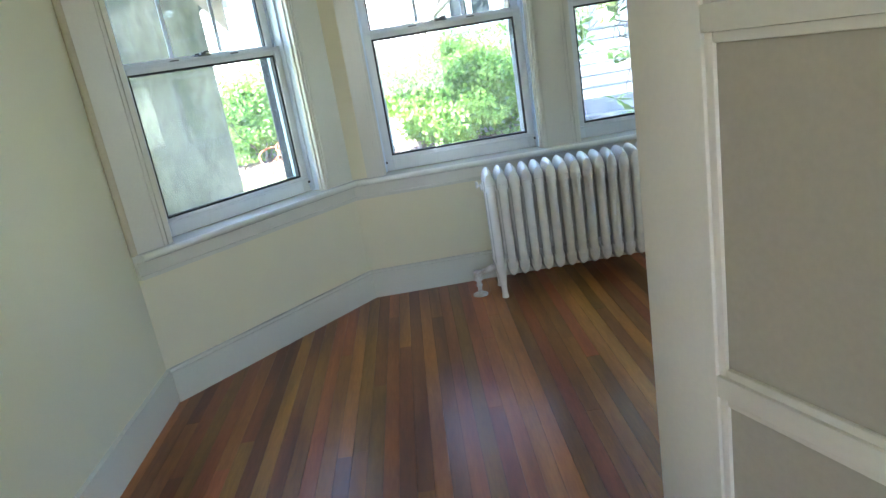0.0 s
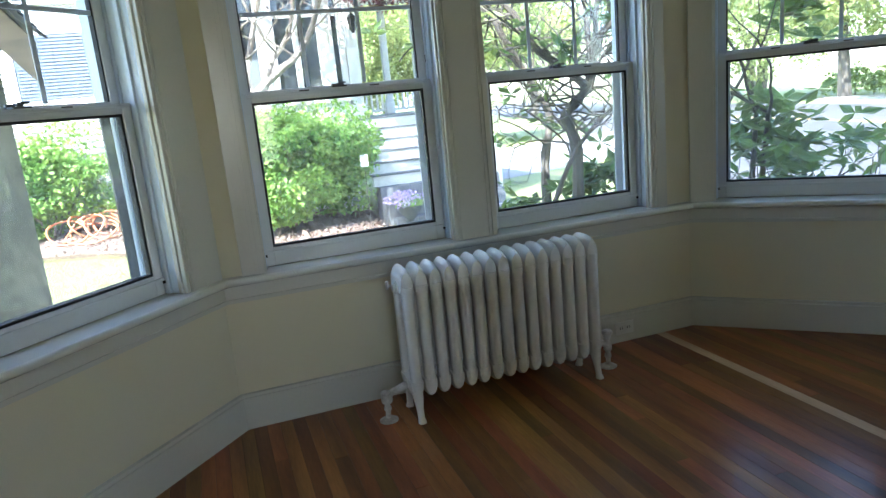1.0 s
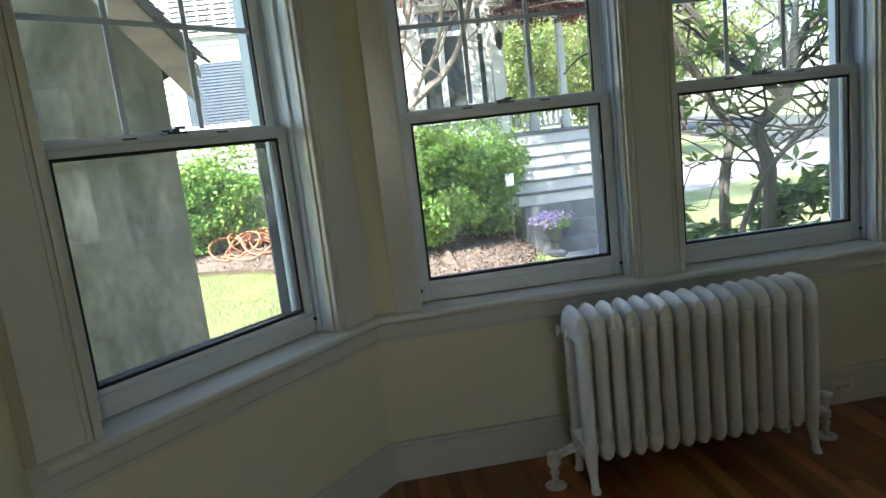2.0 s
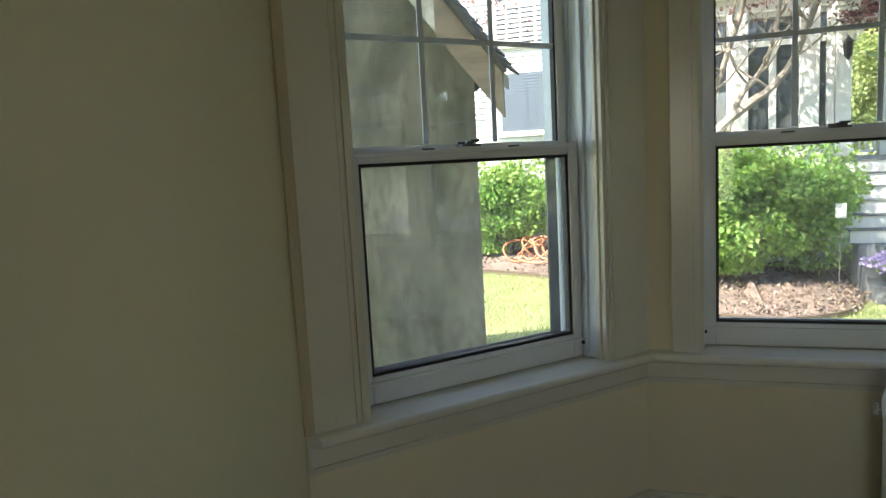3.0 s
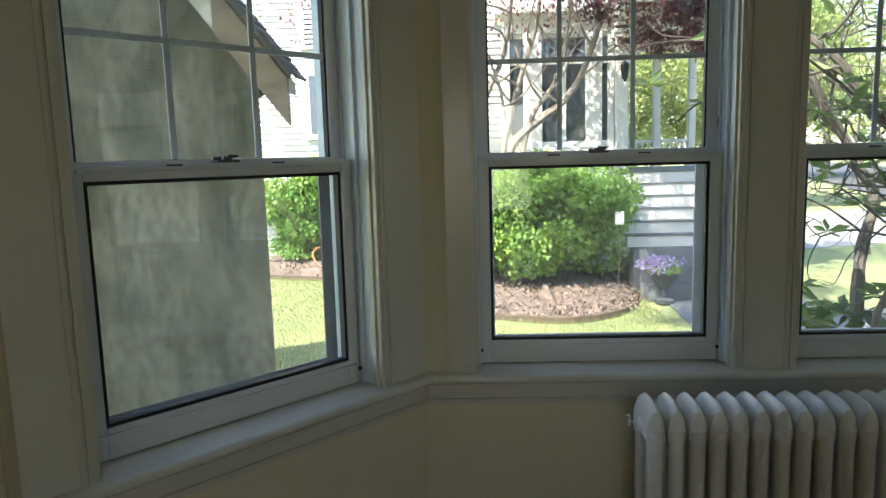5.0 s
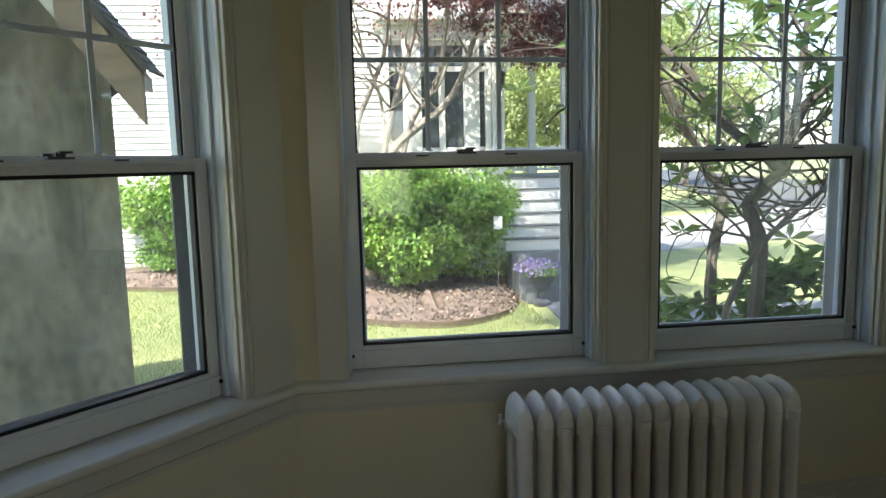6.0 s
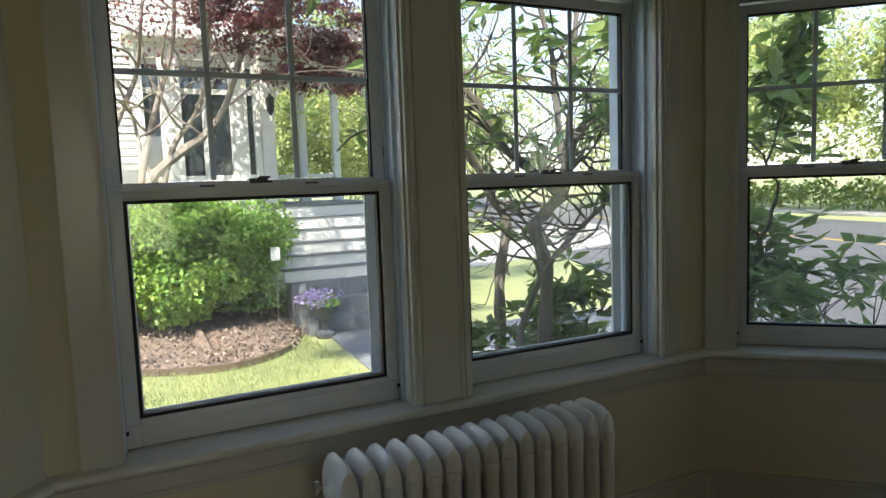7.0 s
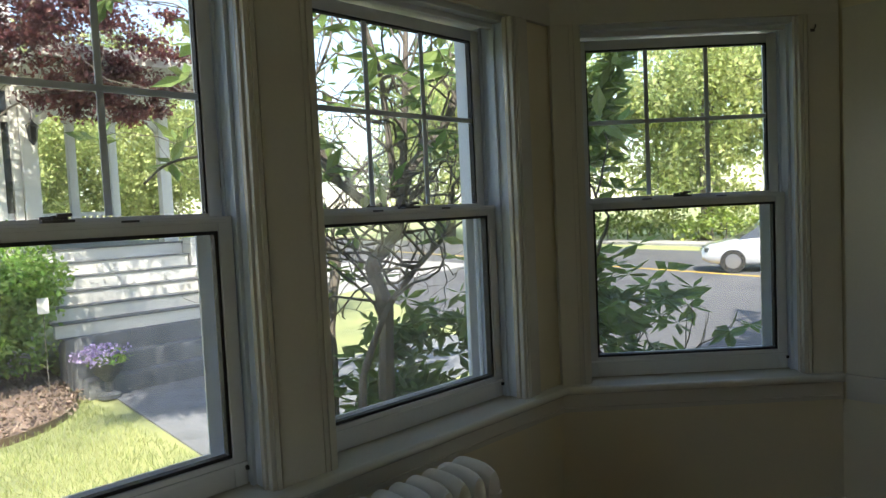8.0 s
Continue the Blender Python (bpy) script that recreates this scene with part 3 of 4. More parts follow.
def leaves(name, spots, size, mat, parent, label="", shape="oval", droop=0.3, seed=1, aim=None):
    """Many small leaves in one mesh, one folded blade at each spot."""
    rng = np.random.default_rng(seed)
    spots = np.asarray(spots, dtype=float)
    n = len(spots)
    d = rng.normal(size=(n, 3)) if aim is None else np.asarray(aim) + rng.normal(size=(n, 3)) * 0.35
    d[:, 2] -= droop
    d /= np.linalg.norm(d, axis=1)[:, None] + 1e-9
    s = np.cross(d, rng.normal(size=(n, 3)) * 0.5 + (0, 0, 1))
    s /= np.linalg.norm(s, axis=1)[:, None] + 1e-9
    u = np.cross(s, d)
    k = size * rng.uniform(0.6, 1.25, size=n)[:, None]
    wide = {"oval": 0.30, "long": 0.20, "blade": 0.05}[shape]
    mid = spots + d * k * 0.5 - u * k * 0.05
    pts = np.stack([spots, mid + s * k * wide + u * k * 0.06, spots + d * k, mid - s * k * wide + u * k * 0.06, mid], 1).reshape(-1, 3)
    base = np.arange(n)[:, None] * 5
    tris = np.concatenate([base + q for q in ((0, 1, 4), (1, 2, 4), (2, 3, 4), (3, 0, 4))], 0)
    me = bpy.data.meshes.new(name)
    me.from_pydata(pts.tolist(), [], tris.tolist())
    me.materials.append(mat)
    ob = new(name, me)
    ob.parent = parent
    if label:
        tagged(ob, label)
    return ob


def cloud(n, centre, radii, seed, lumps=9, rough=0.35, hollow=0.5, reach=(0.35, 0.75), size=(0.32, 0.55)):
    """Spots in the outer shell of a lumpy crown."""
    rng = np.random.default_rng(seed)
    c = rng.normal(size=(lumps, 3))
    c /= np.linalg.norm(c, axis=1)[:, None]
    c *= rng.uniform(*reach, size=(lumps, 1))
    r = rng.uniform(*size, size=lumps)
    pick = rng.integers(0, lumps, n)
    v = rng.normal(size=(n, 3))
    v /= np.linalg.norm(v, axis=1)[:, None]
    p = c[pick] + v * (r[pick] * rng.uniform(hollow, 1.0 + rough * 0.3, n))[:, None]
    return p * np.asarray(radii) + np.asarray(centre)


def house_gap(p):
    """How far a point stands outside the bay."""
    gap = -9.0
    for key in "LCR":
        q, u = wall_line(key, OUT)
        gap = max(gap, (p.x - q.x) * -u.y + (p.y - q.y) * u.x)
    return gap


def limb(bm, start, way, length, radius, depth, rng, tips, bend=0.25, fork=2, lift=0.1, n=6, shrink=0.68, steps=5, nodes=None, away=None):
    """A branch that wanders, tapers and forks."""
    p, d = Vector(start), Vector(way).normalized()
    pts, rad = [p.copy()], [radius]
    for k in range(steps):
        d = (d + Vector(rng.normal(size=3)) * bend + Vector((0, 0, lift))).normalized()
        if away is not None and house_gap(p + away) < 0.45:
            d = (d + Vector((0.5, 0.9, 0))).normalized()
        p = p + d * (length / steps)
        pts.append(p.copy())
        rad.append(radius * (1 - 0.42 * (k + 1) / steps))
        if nodes is not None and depth <= 1:
            nodes.append((p.copy(), d.copy()))
    tube(bm, pts, rad, n)
    if depth <= 0:
        tips.append((p, d))
        return
    for _ in range(fork):
        side = Vector(rng.normal(size=3))
        w = (d * 0.8 + side.normalized() * 0.75).normalized()
        limb(bm, p, w, length * shrink * rng.uniform(0.75, 1.2), rad[-1] * 0.8, depth - 1, rng, tips, bend, fork, lift, max(4, n - 1), shrink, steps, nodes, away)


# ground, street, paths
bm = bmesh.new()
slab(bm, [(-300, -300), (300, -300), (300, 400), (-300, 400)], GROUND - 0.3, GROUND)
solid("ground", bm, GRASSM, "lawn of short green grass", "lawn", "structure", None)


def flat(name, plan, z0, z1, mat, label, category):
    return solid(name, slab(bmesh.new(), plan, z0, z1), mat, label, category, "structure", None)


flat("road", [(3.6, -40), (21.5, -40), (23.2, 8), (29, 30), (58, 120), (44, 120), (17, 32), (6.2, 8)], GROUND - 0.2, GROUND + 0.012, ASPH, "sunlit grey asphalt street", "road")
flat("road_marking", [(14.4, -40), (14.6, -40), (16.6, 8), (22.9, 31), (22.7, 31), (16.4, 8)], GROUND, GROUND + 0.017, YELLOW, "yellow centre line on the street", "road marking")
flat("pavement", [(24.0, -40), (26.0, -40), (27.5, 8), (33, 30), (31, 30), (25.5, 8)], GROUND - 0.1, GROUND + 0.10, WALKM, "pale concrete pavement across the street", "pavement")
flat("walkway", [(1.45, 7.6), (2.3, 7.2), (6.6, 8.6), (7.0, 10.0), (3.6, 10.2), (3.4, 12.6), (1.5, 12.6), (1.7, 10.8)], GROUND - 0.1, GROUND + 0.02, CONC, "grey concrete garden path to the steps", "path")
BRICKP = material("pinkish_paving", (0.40, 0.27, 0.22), 0.9, (0.28, 0.18, 0.15), 2, 50, 0.3, gain=0.15)
flat("paving", [(4.2, 5.2), (6.4, 6.2), (6.0, 8.2), (3.9, 7.0)], GROUND - 0.1, GROUND + 0.03, BRICKP, "pinkish brown paving beside the shrubs", "paving")
flat("driveway", [(4.0, 15.0), (17.5, 19.5), (19.0, 27.0), (4.0, 22.0)], GROUND - 0.1, GROUND + 0.015, WALKM, "pale driveway running to the street", "driveway")

# mulch bed with its edging
EDGE_LINE = [(-7.0, 13.9), (-4.3, 13.3), (-2.7, 12.5), (-1.6, 11.0), (-0.95, 10.2), (0.0, 9.75), (0.62, 9.9), (1.1, 10.4), (1.45, 11.4)]


def smooth_line(pts, n=8):
    out = []
    P = [Vector(p) for p in pts]
    for i in range(len(P) - 1):
        a, b, c, d = P[max(i - 1, 0)], P[i], P[i + 1], P[min(i + 2, len(P) - 1)]
        for k in range(n):
            t = k / n
            out.append(0.5 * (2 * b + (c - a) * t + (2 * a - 5 * b + 4 * c - d) * t * t + (3 * b - a - 3 * c + d) * t ** 3))
    return out + [P[-1]]


line = smooth_line(EDGE_LINE)
rng = np.random.default_rng(3)
bm = bmesh.new()
rows = []
for p in line:
    row = []
    for k in range(9):
        q = p.lerp(Vector((p.x * 0.7 - 0.2, max(15.2, p.y + 2.0))), (k / 8) ** 1.2)
        row.append(bm.verts.new((q.x, q.y, GROUND + 0.05 + 0.30 * (k / 8) ** 0.6 + (0.03 * rng.normal() if k else 0))))
    rows.append(row)
for a, b in zip(rows, rows[1:]):
    for k in range(8):
        bm.faces.new((a[k], a[k + 1], b[k + 1], b[k]))
solid("mulch_bed", bm, MULCH, "planting bed covered with brown bark mulch", "garden bed", "structure", 60)
bm = bmesh.new()
outer, inner = [], []
for i, p in enumerate(line):
    d = (line[min(i + 1, len(line) - 1)] - line[max(i - 1, 0)]).normalized()
    outer.append(p + Vector((d.y, -d.x)) * 0.03), inner.append(p)
loft(bm, [[(a.x, a.y, GROUND - 0.05), (a.x, a.y, GROUND + 0.085), (b.x, b.y, GROUND + 0.085), (b.x, b.y, GROUND - 0.05)] for a, b in zip(outer, inner)])
solid("bed_edging", bm, EDGE, "dark curved edging strip round the mulch bed", "edging", "structure")
rng = np.random.default_rng(5)
spots = []
for _ in range(9000):
    p = line[rng.integers(0, len(line))]
    k = rng.uniform(0.02, 1) ** 1.4
    q = p.lerp(Vector((p.x * 0.7 - 0.2, max(15.2, p.y + 2.0))), k)
    spots.append((q.x + rng.normal() * 0.12, q.y, GROUND + 0.065 + 0.30 * k ** 0.5))
leaves("bark_chips", spots, 0.055, CHIP, None, "loose brown bark chips on the bed", "oval", 0.0, 6)
tagged(bpy.data.objects["bark_chips"], category="mulch", kind="stuff")
rng = np.random.default_rng(8)
g = np.stack([rng.uniform(-5, 3.2, 75000), rng.uniform(5.2, 13.4, 75000), np.full(75000, GROUND)], 1)
xs = np.array([p.x for p in line]); ys = np.array([p.y for p in line])
keep = g[:, 1] < np.interp(g[:, 0], xs, ys) - 0.04
keep &= ~((g[:, 0] > 1.42) & (g[:, 1] > 7.4))
g = g[keep]
aim = np.tile((0.0, 0.0, 1.0), (len(g), 1))
grass = leaves("grass", g, 0.065, BLADE, None, "short sunlit blades of lawn grass", "blade", 0.0, 9, aim)
tagged(grass, category="grass", kind="stuff")


# wing of the house with a stucco gable
wing = thing("stucco_wing", "grey weathered stucco gable wing beside the bay", "house wing")
CX, CY, EZ = -2.14, 5.2, 1.76
bm = bmesh.new()
rise = 1.34
front = [(CX, CY, GROUND), (CX, CY, EZ + 0.26), (CX - 1.5, CY, EZ + 0.26 + 1.5 * rise), (CX - 3.0, CY, EZ + 0.26), (CX - 3.0, CY, GROUND)]
loft(bm, [front, [(x - 0.7, y + 1.3, z) for x, y, z in front]])
part("wall", bm, STUCCO, wing, smooth=None)
for s in (1, -1):
    bm = bmesh.new()
    a = Vector((CX + 0.20, 0, EZ)) if s == 1 else Vector((CX - 3.20, 0, EZ))
    b = Vector((CX - 1.5, 0, EZ + 1.70 * rise))
    board = [(a.x, 5.02, a.z - 0.10), (a.x, 5.02, a.z + 0.13), (b.x, 5.02, b.z + 0.13), (b.x, 5.02, b.z - 0.12)]
    loft(bm, [board, [(x, y + 0.035, z) for x, y, z in board]])
    part("bargeboard", bm, PEEL, wing, "white bargeboard with peeling paint", None)
    foot = [(a.x + s * 0.004, 5.015, a.z - 0.105), (a.x + s * 0.004, 5.015, a.z + 0.134), (a.x - s * 0.36, 5.015, a.z + 0.134 + 0.36 * rise), (a.x - s * 0.36, 5.015, a.z - 0.105 + 0.355 * rise)]
    part("board_end", loft(bmesh.new(), [foot, [(x, y + 0.045, z) for x, y, z in foot]]), BARE, wing, "bare brown wood where the paint has gone", None)
    bm = bmesh.new()
    roof = [(a.x + s * 0.04, 4.97, a.z + 0.13), (a.x + s * 0.04, 4.97, a.z + 0.15), (b.x, 4.97, b.z + 0.165), (b.x, 4.97, b.z + 0.135)]
    loft(bm, [roof, [(x - 0.7, y + 1.5, z) for x, y, z in roof]])
    part("roof", bm, SHINGLE, wing, "dark worn shingle roof", None)
    bm = bmesh.new()
    soffit = [(a.x, 5.057, a.z + 0.06), (a.x, 5.057, a.z + 0.125), (b.x, 5.057, b.z + 0.125), (b.x, 5.057, b.z + 0.06)]
    loft(bm, [soffit, [(x, 5.20, z) for x, y, z in soffit]])
    part("soffit", bm, PEEL, wing, smooth=None)
bm = bmesh.new()
rng = np.random.default_rng(12)
for k in range(44):
    f = k / 43
    x, z = CX + 0.235 - f * 1.74, EZ + 0.135 + f * 1.70 * rise
    slip = 0.012 * rng.random()
    tilt = Matrix.Translation((x, 5.08, z)) @ Matrix.Rotation(math.atan(rise) - 0.10, 4, "Y")
    box(bm, -0.075, 0.012 + slip, -0.105 - 0.015 * rng.random(), 0.12, 0.012, 0.024 + 0.006 * rng.random(), m=tilt)
part("shingle_edge", bm, SHINGLE, wing, smooth=None)


# neighbouring house
def clap_wall(bm, x0, x1, y, z0, z1, lap=0.115, face=-1):
    """Lapped boards on a wall that faces -y."""
    z = z0
    while z < z1 - 0.01:
        t = min(z + lap, z1)
        slab_pts = [(x0, y, z), (x0, y - 0.030, z), (x0, y - 0.004, t), (x0, y, t)]
        loft(bm, [slab_pts, [(x1, b, c) for a, b, c in slab_pts]])
        z = t


def house_window(parent, x, y, z0, z1, w, m=None, label="tall dark window in white trim", bars=1):
    win = part("window", boxes((x - w / 2 - 0.09, x + w / 2 + 0.09, y - 0.03, y + 0.02, z1, z1 + 0.12), (x - w / 2 - 0.11, x + w / 2 + 0.11, y - 0.06, y + 0.02, z0 - 0.06, z0),
                             (x - w / 2 - 0.09, x - w / 2, y - 0.03, y + 0.02, z0, z1), (x + w / 2, x + w / 2 + 0.09, y - 0.03, y + 0.02, z0, z1)), HTRIM, parent, label)
    if m is not None:
        win.matrix_local = m
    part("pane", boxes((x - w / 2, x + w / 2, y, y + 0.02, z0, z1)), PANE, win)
    zm = z0 + (z1 - z0) * 0.68
    part("sash", boxes((x - w / 2, x + w / 2, y - 0.015, y - 0.001, zm - 0.03, zm + 0.03), (x - 0.02, x + 0.02, y - 0.014, y - 0.001, z0, z1)), HTRIM, win)
    return win


house = thing("neighbour_house", "white clapboard house with a bay and a porch", "house")
FY = 14.6
bm = bmesh.new()
clap_wall(bm, -9.5, -2.0, FY, GROUND, 6.2)
part("wall", bm, CLAP, house, smooth=None)
bm = bmesh.new()
clap_wall(bm, -0.42, 1.5, 13.3, 3.86, 6.2)
part("wall", bm, CLAP, house, smooth=None)
part("core", boxes((-9.5, 1.6, FY + 0.001, FY + 7, GROUND, 6.2)), CLAP, house)
# bay of windows
bay = part("bay", boxes((-0.40, 1.36, 12.80, 14.6, GROUND, 1.50)), HTRIM, house, "white bay with tall windows")
part("frieze", boxes((-0.40, 1.36, 12.80, 14.6, 3.44, 3.72), bevel=0.01), HTRIM, bay)
part("cornice", boxes((-0.55, 1.45, 12.62, 14.6, 3.72, 3.86), (-0.48, 1.40, 12.70, 14.6, 3.66, 3.72), bevel=0.01), HTRIM, bay)
part("sill", boxes((-0.45, 1.40, 12.72, 12.95, 1.50, 1.60), bevel=0.01), HTRIM, bay)
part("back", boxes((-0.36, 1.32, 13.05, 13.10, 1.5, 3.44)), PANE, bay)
for x, w in ((-0.37, 0.12), (0.06, 0.30), (1.05, 0.26), (1.33, 0.10)):
    part("post", boxes((x - w / 2, x + w / 2, 12.80, 13.0, 1.60, 3.44), bevel=0.01), HTRIM, bay)
for x, w in ((-0.20, 0.22), (0.565, 0.71), (1.23, 0.10)):
    win = part("window", boxes((x - w / 2, x + w / 2, 12.86, 12.90, 2.94, 3.02)), HTRIM, bay, "tall window under a small transom")
    part("rail", boxes((x - w / 2, x + w / 2, 12.86, 12.90, 3.36, 3.44)), HTRIM, bay)
    part("rail", boxes((x - w / 2, x + w / 2, 12.86, 12.90, 1.60, 1.70)), HTRIM, bay)
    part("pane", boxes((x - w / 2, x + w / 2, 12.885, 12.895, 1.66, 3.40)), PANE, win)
    if w > 0.5:
        part("sash", boxes((x - 0.06, x + 0.04, 12.85, 12.91, 1.60, 3.0)), HTRIM, win)
bm = bmesh.new()
clap_wall(bm, -2.0, -0.42, 13.3, GROUND, 6.2)
part("wall", bm, CLAP, house, smooth=None)
# windows on the wall behind the wing
win = house_window(house, -3.3, FY - 0.03, 3.65, 4.75, 1.5, label="upper window with small panes and blinds")
bm = bmesh.new()
for k in range(12):
    box(bm, -4.05, -2.55, FY - 0.045, FY - 0.032, 3.70 + k * 0.09, 3.755 + k * 0.09)
part("blind", bm, HTRIM, win)
for x in (-3.85, -3.58, -3.02, -2.75):
    part("muntin", boxes((x - 0.015, x + 0.015, FY - 0.06, FY - 0.046, 3.65, 4.75)), HTRIM, win)
win = part("shutter", boxes((-4.0, -2.6, FY - 0.07, FY - 0.02, 2.0, 3.1)), SHUT, house, "grey louvred panel in white trim")
part("frame", boxes((-4.12, -4.0, FY - 0.09, FY - 0.02, 1.9, 3.2), (-4.0, -2.6, FY - 0.09, FY - 0.02, 3.1, 3.2), (-4.0, -2.6, FY - 0.09, FY - 0.02, 1.9, 2.0)), HTRIM, win)
bm = bmesh.new()
for k in range(19):
    z = 2.02 + k * 0.057
    box(bm, -3.98, -2.62, FY - 0.088, FY - 0.07, z, z + 0.034)
part("louvre", bm, SHUT, win)

# porch: floor, steps, columns, rail, roof
porch = thing("porch", "white porch with columns, rail and wide steps", "porch")
PZ = 1.18
part("floor", boxes((1.36, 3.8, 12.6, 16.4, PZ - 0.06, PZ)), TREAD, porch)
part("skirt", boxes((3.35, 3.75, 12.62, 12.68, GROUND, PZ - 0.06), (3.69, 3.75, 12.68, 16.4, GROUND, PZ - 0.06)), HTRIM, porch)
riser = (PZ - 0.10) / 6
for k in range(6):
    z1 = PZ - k * riser
    y = 12.6 - k * 0.22
    part("riser", boxes((1.30, 3.42, y - 0.02, y + 0.06, z1 - riser, z1 - 0.022)), HTRIM, porch)
    part("tread", boxes((1.28, 3.44, y - 0.04, y + 0.27, z1 - 0.022, z1), bevel=0.006), TREAD, porch)
low = (0.10 - GROUND) / 3
for k in range(3):
    part("stone_step", boxes((1.35 + 0.05 * k, 3.42, 11.30 - k * 0.22, 11.62 - k * 0.21, GROUND, 0.10 - k * low), bevel=0.02), CONC, porch, "grey concrete lower step")
part("stringer", boxes((3.445, 3.52, 11.4, 12.6, GROUND, PZ - 0.45), (3.445, 3.58, 12.3, 12.6, GROUND, PZ + 0.05)), HTRIM, porch)
for x, y, w in ((1.49, 12.85, 0.10), (2.90, 15.9, 0.07), (3.34, 12.85, 0.08), (3.62, 15.9, 0.07)):
    part("column", boxes((x - w - 0.03, x + w + 0.03, y - w - 0.03, y + w + 0.03, PZ, PZ + 0.25), (x - w, x + w, y - w, y + w, PZ + 0.25, 3.4), (x - w - 0.03, x + w + 0.03, y - w - 0.03, y + w + 0.03, 3.4, 3.5), bevel=0.008), HTRIM, porch)
for x, s in ((1.59, 1), (3.26, -1)):
    brace = [(x, 12.81, 2.86), (x, 12.81, 2.98), (x + s * 0.46, 12.81, 3.45), (x + s * 0.56, 12.81, 3.45)]
    part("knee_brace", loft(bmesh.new(), [brace, [(p, q + 0.08, r) for p, q, r in brace]]), HTRIM, porch, smooth=None)
part("roof", boxes((1.36, 4.0, 11.5, 16.6, 3.62, 3.72), (1.36, 4.0, 12.72, 12.92, 3.45, 3.60)), HTRIM, porch)
part("fascia", boxes((1.36, 4.02, 11.46, 11.498, 3.58, 3.76), bevel=0.005), HTRIM, porch)
bm = bmesh.new()
for k in range(32):
    box(bm, 1.4, 3.95, 11.52 + k * 0.155, 11.66 + k * 0.155, 3.602, 3.617)
part("soffit_board", bm, HTRIM, porch)
for k in range(15):
    x = 1.9 + k * 0.12
    part("baluster", boxes((x - 0.02, x + 0.02, 15.88, 15.92, PZ + 0.1, PZ + 0.50)), HTRIM, porch)
part("handrail", boxes((1.8, 3.6, 15.86, 15.94, PZ + 0.50, PZ + 0.57), (1.8, 3.6, 15.87, 15.93, PZ + 0.06, PZ + 0.11)), HTRIM, porch)
lantern = thing("porch_lantern", "black metal lantern hanging on the porch column", "lantern", pose(1.50, 12.60, 2.80) @ Matrix.Scale(0.75, 4))
part("cage", lathe(bmesh.new(), [(0.02, -0.26), (0.05, -0.2), (0.075, -0.18), (0.10, 0.06), (0.12, 0.08), (0.03, 0.16), (0.015, 0.2)], n=6), LANT, lantern)
part("bracket", tube(bmesh.new(), [(0, 0, 0.18), (0, 0.05, 0.24), (0, 0.10, 0.2)], 0.012), LANT, lantern)

# urn with flowers by the steps
urn = thing("flower_urn", "dark garden urn full of purple flowers by the steps", "planter", pose(1.64, 10.75, GROUND + 0.02) @ Matrix.Scale(0.82, 4))
part("urn", lathe(bmesh.new(), [(0.16, 0), (0.16, 0.05), (0.06, 0.10), (0.055, 0.24), (0.11, 0.30), (0.20, 0.40), (0.23, 0.50), (0.25, 0.52), (0.21, 0.52), (0.19, 0.48)], n=20), URN, urn)
leaves("foliage", cloud(500, (0, 0, 0.58), (0.34, 0.34, 0.14), 21), 0.08, L_BUSH, urn, seed=2)
leaves("flowers", cloud(900, (0, 0, 0.64), (0.42, 0.40, 0.16), 22, hollow=0.8), 0.055, PETAL, urn, "purple and white petals", seed=3)

# hose heap
hose = thing("garden_hose", "orange garden hose coiled on the mulch", "hose", pose(-3.35, 13.75, GROUND + 0.14))
rng = np.random.default_rng(31)


def coil(cx, cy, cz, r, tilt, turn, loops=1.15):
    """One loose loop, leaning back by tilt and turned about the upright."""
    m = pose(cx, cy, cz, tilt, 0, turn)
    pts = [m @ Vector((r * (1 + 0.10 * math.sin(2 * q + turn)) * math.cos(q), r * 0.92 * math.sin(q), 0.012 * q)) for q in [i * 0.30 for i in range(int(loops * 21) + 1)]]
    part("coil", tube(bmesh.new(), pts, 0.017, 7), HOSE, hose)


for row in ((-0.22, -0.10, 0.20, 0.33, 38, 10), (0.10, -0.02, 0.24, 0.30, 48, -25), (0.34, -0.08, 0.22, 0.34, 36, 30), (-0.05, 0.10, 0.26, 0.24, 60, 60), (0.42, 0.08, 0.28, 0.26, 52, -10), (0.16, -0.16, 0.14, 0.40, 22, 0)):
    coil(*row)
part("coil", tube(bmesh.new(), [(-0.30 + 0.06 * k, -0.25 + 0.10 * math.sin(k * 0.9), 0.07 + 0.02 * math.sin(k * 1.7)) for k in range(17)], 0.017, 7), HOSE, hose)


# shrubs
def shrub(name, label, at, radii, count, size, seed, mat=L_BUSH, lumps=14):
    ob = thing(name, label, "bush", pose(*at))
    rng = np.random.default_rng(seed)
    bm, tips = bmesh.new(), []
    for k in range(7):
        a = 2 * math.pi * k / 7
        limb(bm, (0.12 * math.cos(a), 0.12 * math.sin(a), 0), (0.5 * math.cos(a), 0.5 * math.sin(a), 1), radii[2] * 0.8, 0.022, 2, rng, tips, 0.2, 2, 0.05, 5)
    part("stems", bm, DBARK, ob)
    spots = cloud(count, (0, 0, radii[2] * 1.02), radii, seed, lumps, hollow=0.5, reach=(0.35, 0.95), size=(0.16, 0.42))
    spots[:, 2] = np.maximum(spots[:, 2], 0.04)
    leaves("crown", spots, size, mat, ob, seed=seed)
    return ob


shrub("flowering_bush", "large bright green bush in the mulch bed", (-0.02, 11.65, GROUND + 0.34), (1.46, 1.05, 0.94), 40000, 0.088, 45, lumps=62)
